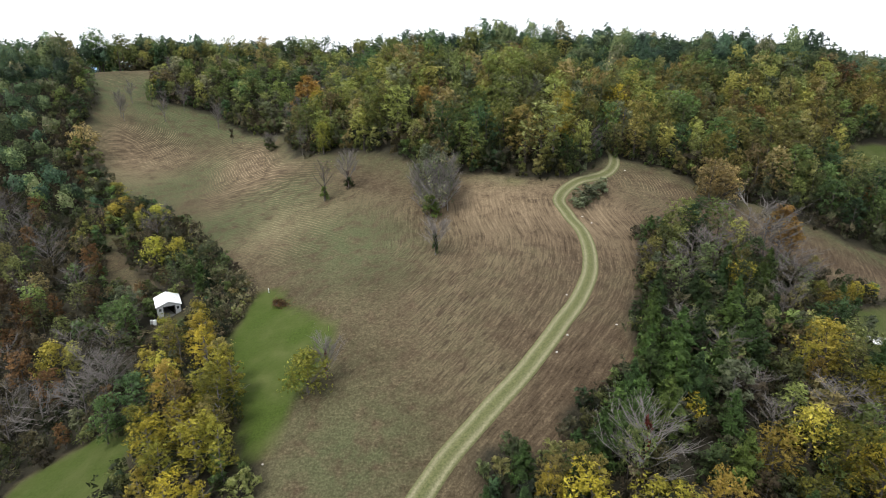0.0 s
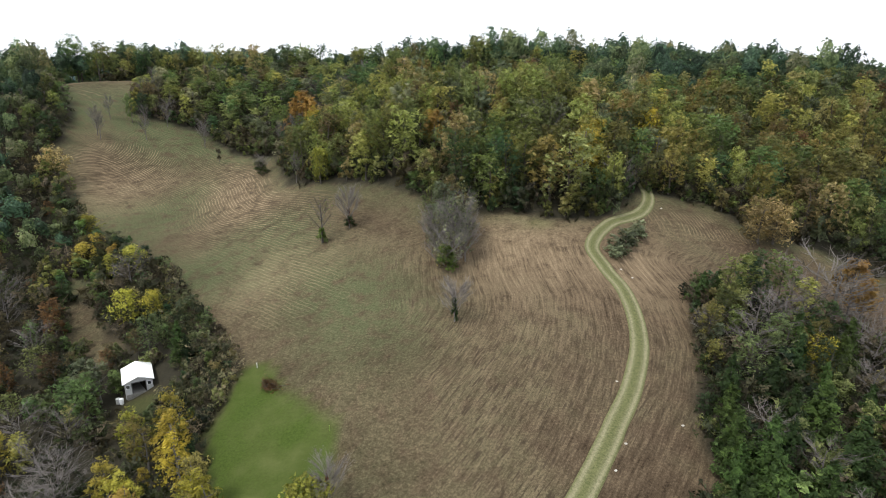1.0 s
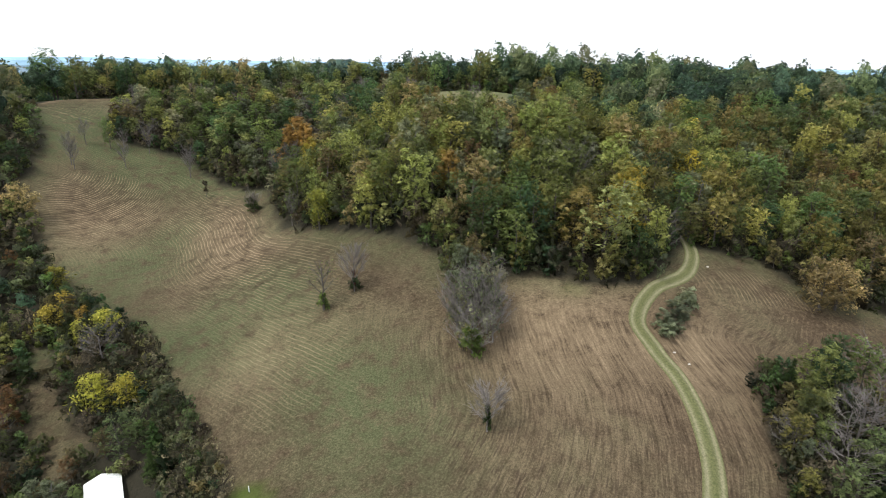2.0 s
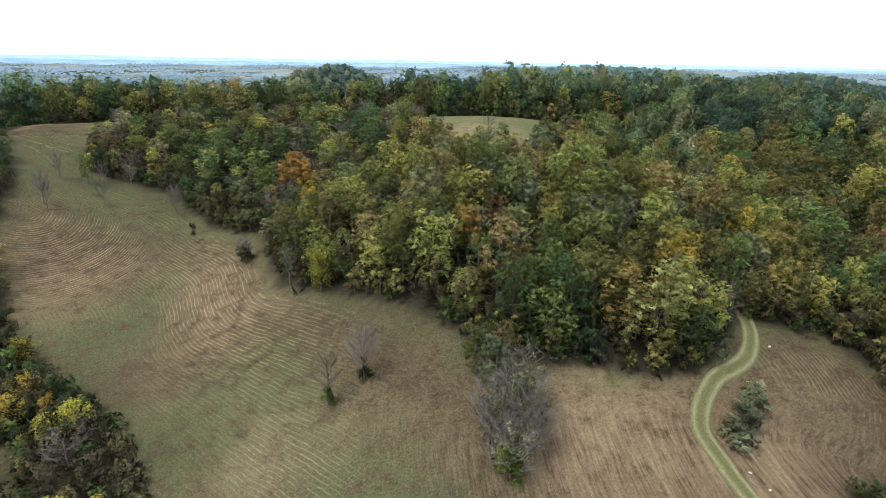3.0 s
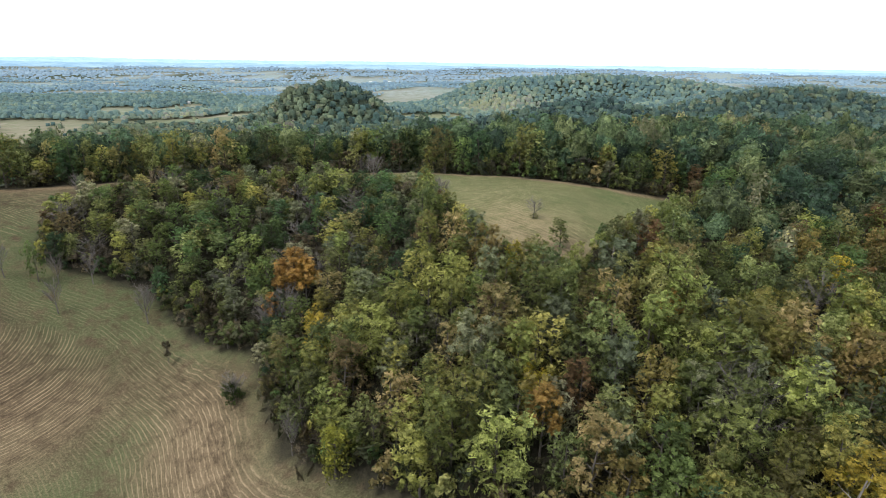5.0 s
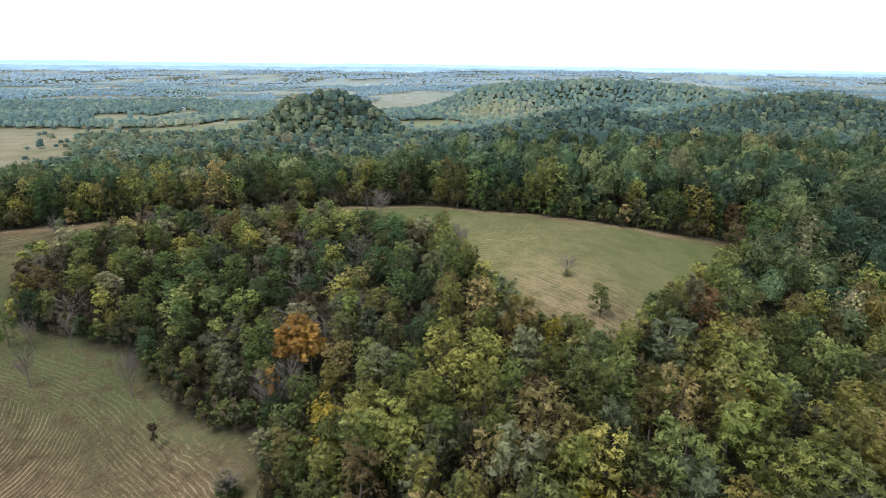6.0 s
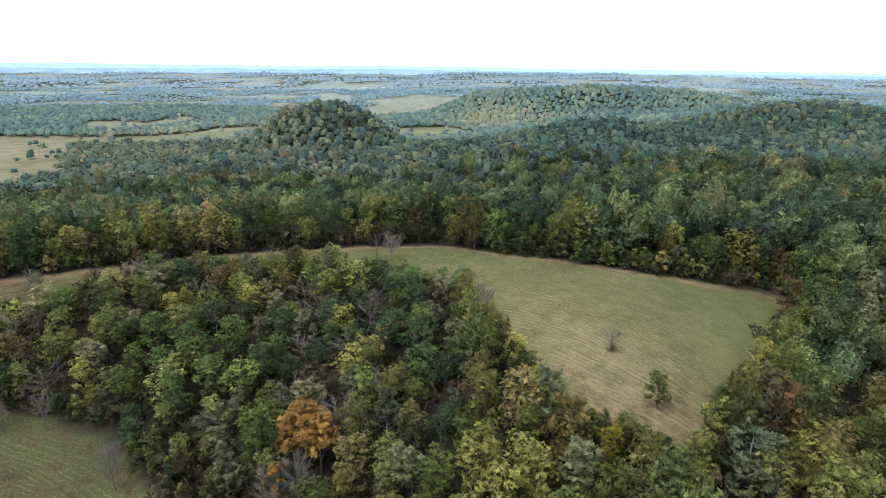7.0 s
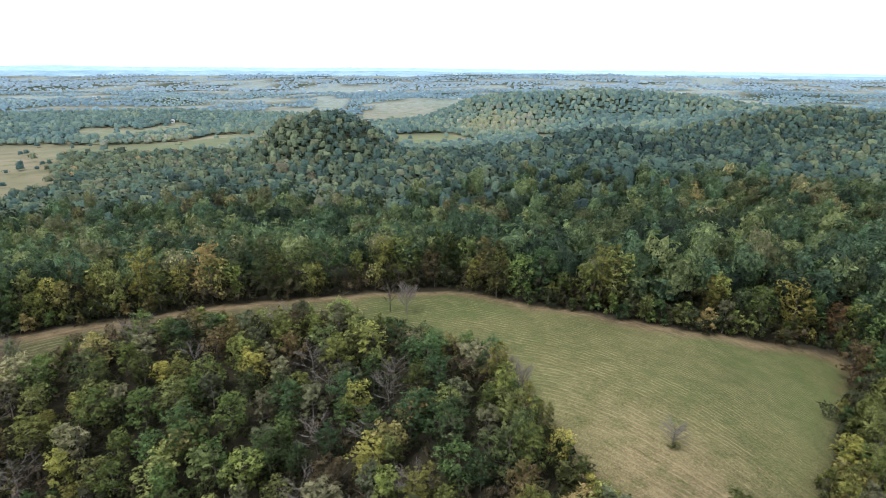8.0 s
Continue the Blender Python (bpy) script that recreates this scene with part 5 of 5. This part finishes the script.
field_tree(VASE, -1.3, 91.1, 7.4, "leafless vase-shaped grey tree with ivy on its trunk", [("ivy", ivy_mesh, 3.6, 0.42)], 1.05, 0.4)
field_tree(SNAG, -25.6, 120.1, 10.4, "half-dead bare tree with a bush of ivy at its foot", [("ivy", ivy_mesh, 3.0, 0.75), ("leaves", sparse_mesh, 9.0, 2.4)], 0.9, 1.0)
field_tree(VASE, -20.9, 123.4, 9.6, "slim bare tree above a clump of dark ivy", [("ivy", ivy_mesh, 2.4, 0.85), ("vine", vine_mesh, 4.0, 0.7)], 0.75, 2.0)
field_tree(SPRAWL, -2.2, 104.5, 7.5, "grey dead tree with tangled drooping limbs and red creeper", [("vine", vine_mesh, 2.6, 0.9), ("ivy", ivy_mesh, 4.2, 1.5), ("leaves", clump_mesh, 7.0, 2.6)], 0.72, 0.3)
field_tree(VASE, 0.2, 108.5, 10.5, "tall bare tree in the field's clump", [("leaves", clump_mesh, 11, 2.4)], 0.9, 3.0)
field_tree(VASE, -4.2, 109.5, 9.5, "bare grey tree in the field's clump", [("leaves", clump_mesh, 10, 2.4)], 0.9, 5.0)
for px, py, high, turn in ((-3.8, 107.0, 8.0, 1.0), (0.9, 106.6, 8.5, 2.0), (-1.2, 111.5, 9.5, 4.0)):
    field_tree(VASE, px, py, high, "pale leafless tree in the field's clump", [("leaves", clump_mesh, high, 2.2)], 0.9, turn)
for kind, px, py, high in ((BARE, -1.6, 109.4, 9.0), (HICKORY, -3.4, 105.5, 4.0), (ELM, 1.2, 112.5, 8.5), (BARE, -3.0, 113.5, 9.0), (ELM, -2.6, 116.0, 9.5), (BARE, 0.8, 116.5, 9.0), (OAK, -1.0, 118.0, 9.5), (OAK, -5.0, 120.5, 8.0), (OAK, -3.6, 110.5, 6.0)):
    plant(kind, px, py, high, px, int(high), "leafless grey tree in the field's clump" if kind is BARE else "loose grey-green tree in the field's clump", "lone trees of the field", 1.2)
field_tree(SNAG, -67.0, 181.7, 5.2, "dark dead stub wrapped in brown creeper", [("creeper", as_mesh("creeper", crown(np.random.default_rng(78), 3.0, 0.55, 0.8, 9, 16, 0.3), LEAF["russet"]), 5.4, 1.5)], 0.45)
field_tree(VASE, -51.4, 169.8, 6.0, "small dark bushy thorn tree alone in the mown field", [("ivy", ivy_mesh, 3.4, 1.5), ("leaves", as_mesh("leaves", crown(np.random.default_rng(81), 3.0, 1.3, 0.4, 16, 12, 0.16, 1.5), LEAF["brush"]), 5.6, 1.5)], 0.95)
field_tree(SLOPE, -38.2, 153.9, 8.0, "thin bare tree at the wood's foot", squash=0.6)
for k, (px, py, high) in enumerate(((-104.6, 188.2, 9.5), (-103.2, 187.0, 8.5), (-92.6, 192.7, 8), (-105.9, 198.7, 8), (-75.0, 192.4, 9.5), (-89.8, 201.5, 8), (-75.8, 195, 6), (-96, 200, 7))):
    field_tree(SLOPE, px, py, high, "bare brown-grey tree on the grassy slope", squash=0.75, turn=k)
for px, py, high, turn in ((-48.8, 184.9, 8.5, 0), (-46.6, 183.4, 8, 2), (-44.6, 185.2, 9, 4)):
    field_tree(VASE, px, py, high, "pale leafless tree before the orange maple", squash=0.85, turn=turn)
plant(GOLD, -30.9, 147.4, 8.5, 2.0, 0, "rounded yellow-green tree at the wood's foot", "lone trees of the field", 0.85)
plant(ASH, -99.7, 199.5, 9, 0, 2, "slim green tree on the grassy slope", "lone trees of the field", 0.8)
field_tree(SLOPE, 4.0, 194.4, 4.4, "small bare bush on a grassy hump in the meadow", [("grass_clump", as_mesh("grass_clump", crown(np.random.default_rng(79), 3.0, 1.5, 0.0, 8, 16, 0.34), LEAF["olive"]), 1.2, 0.9)], 1.5)
field_tree(VASE, -13.9, 209.6, 7.0, "bare tree at the meadow's edge", squash=0.7)
field_tree(VASE, -15.2, 212.0, 7.0, "bare brown tree at the meadow's edge", squash=0.6, turn=2)
plant(HICKORY, -13.2, 207.0, 5.0, 0, 1, "small yellowing tree at the meadow's edge", "lone trees of the field", 0.9)
plant(SHRUB, -12.2, 205.6, 2.2, 0, 1, "round dark green bush in the meadow", "bushes of the field", 1.0)
field_tree(VASE, -32.0, 246.2, 8.0, "gnarled bare tree before the wood", squash=0.9)
field_tree(SNAG, -35.6, 247.6, 8.0, "dead bare tree before the wood", squash=0.9, turn=1)
plant(ELM, -103.7, 228.9, 7.5, 0, 2, "thin-leaved tree on the grassy ridge", "lone trees of the field", 0.8)
field_tree(VASE, -106.5, 231.5, 7.0, "bare tree on the grassy ridge", squash=0.7)
plant(HICKORY, 6.5, 182.0, 6.0, 0, 0, "slim green-yellow tree at the meadow's foot", "lone trees of the field", 1.5)
plant(ASH, 12.6, 177.7, 7.5, 0, 1, "slim green tree at the meadow's foot", "lone trees of the field", 0.75)
plant(GOLD, -16.4, 60.8, 5.8, 1.0, 0, "round golden-green tree alone beside the lawn", "lone trees of the field", 1.35)
for px, py, high in GOLDS:
    plant(GOLD, px, py, high, px, 0, "rounded yellow-green tree in early autumn colour", "lone trees of the field", 1.1)
field_tree(VASE, -14.6, 63.0, 7.0, "bare reddish tree behind the golden one", [("vine", vine_mesh, 4.5, 0.35)], 0.85)
for px, py, high in ((27.0, 108.8, 2.6), (28.6, 110.2, 2.9), (30.0, 112.2, 2.4), (31.6, 114.0, 2.6), (26.2, 107.4, 2.0), (32.6, 116.2, 2.0)):
    plant(THORN, px, py, high, px, int(px) % 2, "grey-green thorn bush beside the track", "bushes by the track", 1.55)
field_tree(SPRAWL, 20.4, 47.8, 9.0, "wide bare white-limbed tree with red creeper", [("vine", vine_mesh, 8.0, 0.95)], 0.8, 2.2)


# stones beside the track, a marker post, a heap of brush
def stone_material():
    m, n, l, b = material("pale_stone", 0.9, 0.2)
    at = node(n, l, "TexCoord").outputs["Object"]
    l.new(ramp(n, l, grain(n, l, at, 3.0, 5.0), [(0.3, (0.30, 0.28, 0.25)), (0.7, (0.58, 0.55, 0.50))]), b.inputs["Base Color"])
    return m


STONE = stone_material()


def build_stone(x, y, wide, seed):
    r = random.Random(seed)
    bm = bmesh.new()
    bmesh.ops.create_icosphere(bm, subdivisions=2, radius=wide / 2)
    for v in bm.verts:
        v.co *= 0.8 + 0.4 * noise.noise(v.co * 3 + Vector((seed, 0, 0)))
        v.co.z *= 0.55
        v.co.x *= 1.35
    me = bpy.data.meshes.new("stone")
    bm.to_mesh(me)
    bm.free()
    me.materials.append(STONE)
    ob = new("stone", me)
    ob.matrix_world = pose(x, y, float(ground_z(x, y)) + wide * 0.12, 0, 0, r.uniform(0, 180))
    tagged(ob, "pale limestone lying in the mown stubble", "stone", "stones of the field")


for k, (px, py, wide) in enumerate(((18.5, 78.5, 0.34), (24.2, 71.9, 0.38), (16.7, 68.7, 0.4), (14.6, 65.3, 0.32), (27.7, 102.4, 0.4), (-19.3, 51.1, 0.28), (26.4, 104.5, 0.4), (40.5, 126, 0.5))):
    build_stone(px, py, wide, k)


def paint_material(name, colour, worn, gloss=0.4, rough_value=0.5):
    m, n, l, b = material(name, rough_value, gloss)
    at = node(n, l, "TexCoord").outputs["Object"]
    stain = maths(n, l, "MULTIPLY", grain(n, l, at, 1.3, 5.0, 0.7), grain(n, l, at, 9.0, 3.0))
    l.new(mix(n, l, node(n, l, "MapRange", {"Value": stain, "From Min": 0.2, "From Max": 0.42}).outputs[0], colour, worn), b.inputs["Base Color"])
    return m


WHITE_METAL = paint_material("white_metal_roof", (0.80, 0.82, 0.84), (0.62, 0.63, 0.62))
SIDING = paint_material("pale_grey_siding", (0.46, 0.47, 0.47), (0.30, 0.30, 0.29))
DARK_TRIM = paint_material("dark_trim", (0.05, 0.05, 0.05), (0.09, 0.085, 0.08))
CONCRETE = paint_material("concrete", (0.22, 0.215, 0.20), (0.12, 0.115, 0.10))
GLASS, gn, gl, gb = material("window_glass", 0.05, 0.5)
gb.inputs["Base Color"].default_value = (0.03, 0.035, 0.04, 1)


def build_shed():
    """A white-roofed metal shed, gable to the lane, its wide door open."""
    wide, long, eave, ridge = 1.83, 4.9, 1.95, 2.65
    shed = tagged(thing("shed", -48.0, 91.4, 30, 0.0), "white-roofed pale metal shed with an open dark doorway", "shed")
    bm = bmesh.new()
    plate(bm, [(-wide, -0.6), (-0.85, -0.6), (-0.85, 1.75), (0.85, 1.75), (0.85, -0.6), (wide, -0.6), (wide, eave), (0, ridge), (-wide, eave)], -long / 2, -long / 2 + 0.1)
    part("front_wall", bm, SIDING, shed)
    bm = bmesh.new()
    plate(bm, [(-wide, -0.6), (wide, -0.6), (wide, eave), (0, ridge), (-wide, eave)], long / 2 - 0.1, long / 2)
    part("back_wall", bm, SIDING, shed)
    for s in (-1, 1):
        bm = bmesh.new()
        box(bm, min(s * wide, s * (wide - 0.1)), max(s * wide, s * (wide - 0.1)), -long / 2 + 0.102, long / 2 - 0.102, -0.6, eave)
        part("side_wall", bm, SIDING, shed)
        # roof sheet with standing ribs
        bm = bmesh.new()
        run, rise = wide + 0.25, ridge - eave + 0.12
        steps = 36
        for k in range(steps):
            y0, y1 = -long / 2 - 0.25 + (long + 0.5) * k / steps, -long / 2 - 0.25 + (long + 0.5) * (k + 1) / steps
            up = 0.045 if k % 3 == 0 else 0.0
            a = [bm.verts.new(p) for p in ((0, y0, ridge + 0.08 + up), (0, y1, ridge + 0.08 + up), (s * run, y1, ridge + 0.08 - rise + up), (s * run, y0, ridge + 0.08 - rise + up))]
            c = [bm.verts.new((v.co.x, v.co.y, v.co.z - 0.05 - up)) for v in a]
            for f in ((a[0], a[1], a[2], a[3]), (c[3], c[2], c[1], c[0]), (a[0], a[3], c[3], c[0]), (a[2], a[1], c[1], c[2]), (a[3], a[2], c[2], c[3])):
                bm.faces.new(f)
        bmesh.ops.recalc_face_normals(bm, faces=bm.faces)
        part("roof_sheet", bm, WHITE_METAL, shed, "ribbed white metal roof sheet")
    bm = bmesh.new()
    for x0, x1, z0, z1 in ((-0.95, -0.85, -0.3, 1.85), (0.85, 0.95, -0.3, 1.85), (-0.85, 0.85, 1.75, 1.85)):
        box(bm, x0, x1, -long / 2 - 0.03, -long / 2 - 0.003, z0, z1)
    part("door_frame", bm, DARK_TRIM, shed, "dark painted door surround")
    for x0, name in ((1.15, "window"), (-1.6, "vent")):
        bm = bmesh.new()
        box(bm, x0, x0 + 0.42, -long / 2 - 0.03, -long / 2 - 0.003, 1.1, 1.6)
        w = part(name, bm, GLASS if name == "window" else DARK_TRIM, shed)
        bm = bmesh.new()
        for a0, a1, z0, z1 in ((x0 - 0.06, x0, 1.04, 1.66), (x0 + 0.42, x0 + 0.48, 1.04, 1.66), (x0, x0 + 0.42, 1.04, 1.1), (x0, x0 + 0.42, 1.6, 1.66)):
            box(bm, a0, a1, -long / 2 - 0.045, -long / 2 - 0.004, z0, z1)
        part("frame", bm, WHITE_METAL, w)
    bm = bmesh.new()
    box(bm, -wide + 0.11, wide - 0.11, -long / 2 - 0.12, long / 2 - 0.11, -0.7, 0.1)
    part("floor_slab", bm, CONCRETE, shed, "stained concrete slab")
    return shed


build_shed()


def build_drum(x, y, turn, mat, label):
    drum = tagged(thing("drum", x, y, turn), label, "drum", "drums beside the shed")
    bm = bmesh.new()
    rings = [(0.27, 0.0), (0.29, 0.02), (0.29, 0.28), (0.305, 0.3), (0.29, 0.32), (0.29, 0.58), (0.305, 0.6), (0.29, 0.62), (0.29, 0.86), (0.27, 0.88)]
    loops = [[bm.verts.new((r * math.cos(a * math.pi / 8), r * math.sin(a * math.pi / 8), z)) for a in range(16)] for r, z in rings]
    for lo, hi in zip(loops, loops[1:]):
        for k in range(16):
            bm.faces.new((lo[k], lo[(k + 1) % 16], hi[(k + 1) % 16], hi[k]))
    bm.faces.new(loops[-1])
    part("body", bm, mat, drum)
    bm = bmesh.new()
    bmesh.ops.create_cone(bm, cap_ends=True, segments=12, radius1=0.05, radius2=0.05, depth=0.03, matrix=Matrix.Translation((0.15, 0, 0.9)))
    part("bung", bm, DARK_TRIM, drum)


build_drum(-49.0, 88.2, 0, WHITE_METAL, "white steel drum beside the shed door")
build_drum(-49.7, 88.5, 40, SIDING, "grey steel drum beside the shed door")


def build_post(x, y, high, mat, label):
    post = tagged(thing("marker_post", x, y), label, "post", "marker posts of the lawn")
    bm = bmesh.new()
    bmesh.ops.create_cone(bm, cap_ends=True, segments=10, radius1=0.05, radius2=0.045, depth=high + 0.2, matrix=Matrix.Translation((0, 0, high / 2 - 0.1)))
    part("pole", bm, mat, post)
    bm = bmesh.new()
    bmesh.ops.create_cone(bm, cap_ends=True, segments=10, radius1=0.065, radius2=0.04, depth=0.07, matrix=Matrix.Translation((0, 0, high + 0.037)))
    part("cap", bm, mat, post)


build_post(-29.0, 87.9, 0.75, WHITE_METAL, "short white marker post at the lawn's tip")
build_post(-16.2, 73.2, 0.7, paint_material("green_stake", (0.20, 0.30, 0.06), (0.14, 0.20, 0.06)), "short yellow-green stake at the lawn's edge")


def build_scrap_sheets():
    """Pale sheets of roofing lying crosswise in the small green yard."""
    heap = tagged(thing("scrap_sheets", 65.4, 77.6, 25), "pale metal sheets dropped in a loose pile on grass", "scrap pile")
    for k, (dx, dy, turn, tilt, wide, long) in enumerate(((0, 0, 0, 3, 0.9, 2.4), (0.5, 0.3, 24, 6, 0.9, 2.0), (-0.6, -0.2, -35, 9, 0.7, 1.6), (1.2, -0.3, 62, 5, 0.6, 1.4))):
        bm = bmesh.new()
        for j in range(6):
            box(bm, -wide / 2 + wide * j / 6, -wide / 2 + wide * (j + 1) / 6 - 0.004, -long / 2, long / 2, 0.0, 0.03 if j % 2 else 0.06)
        p = part("sheet", bm, WHITE_METAL if k % 2 == 0 else SIDING, heap)
        p.matrix_basis = pose(dx, dy, 0.12 + 0.1 * k, tilt, tilt * 0.5, turn)


build_scrap_sheets()


def build_brush_heap():
    """A long heap of cut brush on the lawn."""
    r = np.random.default_rng(90)
    c = np.stack([r.normal(0, 0.9, 260), r.normal(0, 0.45, 260), np.abs(r.normal(0.25, 0.22, 260))], -1)
    c[:, 1] += 0.25 * c[:, 0] ** 2 * 0.6
    heap = thing("brush_heap", -25.9, 83.2, -40)
    p = new("dead_brush", as_mesh("dead_brush", sprays(r, c, np.tile((0, 0, 0.6), (260, 1)), 0.3, 3.2), LEAF["russet"]))
    p.parent = heap
    paths = [[(Vector((r.normal(0, 0.8), r.normal(0, 0.4), 0.05)), 0.035), (Vector((r.normal(0, 0.9), r.normal(0, 0.5), 0.6)), 0.012)] for k in range(16)]
    p = new("sticks", as_mesh("sticks", tubes(paths, 4), BARK))
    p.parent = heap
    tagged(heap, "curved heap of dry brown brush on the lawn", "brush heap")


build_brush_heap()


# ---- far farms ----
def build_house():
    house = new("far_house")
    house.empty_display_size = 1
    bm = bmesh.new()
    plate(bm, [(-5, -2), (5, -2), (5, 3.4), (0, 6.2), (-5, 3.4)], -7, 7)
    part("wall", bm, WHITE_METAL, house)
    for s in (-1, 1):
        bm = bmesh.new()
        v = [bm.verts.new(p) for p in ((0, -7.5, 6.5), (0, 7.5, 6.5), (s * 5.6, 7.5, 3.3), (s * 5.6, -7.5, 3.3))]
        f = bm.faces.new(v)
        bmesh.ops.solidify(bm, geom=[f], thickness=0.25)
        part("roof", bm, WHITE_METAL if s > 0 else SIDING, house)
    for k in range(3):
        bm = bmesh.new()
        box(bm, -3.6 + 2.8 * k, -2.0 + 2.8 * k, -7.06, -7.004, 0.8, 2.2)
        part("window", bm, GLASS, house)
    return tagged(house, "small white farmhouse far out on the plain", "house", "farmhouses of the plain")


def build_far_farms():
    rng = np.random.default_rng(12)
    first = build_house()
    spots = [(-430, 1168, 20)] + [(-0.07 * d + d * a, 131 + d, t) for d, a, t in zip(rng.uniform(1500, 2450, 34), rng.uniform(-0.62, 0.66, 34), rng.uniform(0, 180, 34))]
    for k, (px, py, turn) in enumerate(spots):
        m = pose(px, py, float(height(px, py)) + 1.0, 0, 0, turn) @ Matrix.Diagonal((0.8, 1.2, 0.62, 1))
        if k == 0:
            first.matrix_world = m
        else:
            copy_thing(first, m)


build_far_farms()
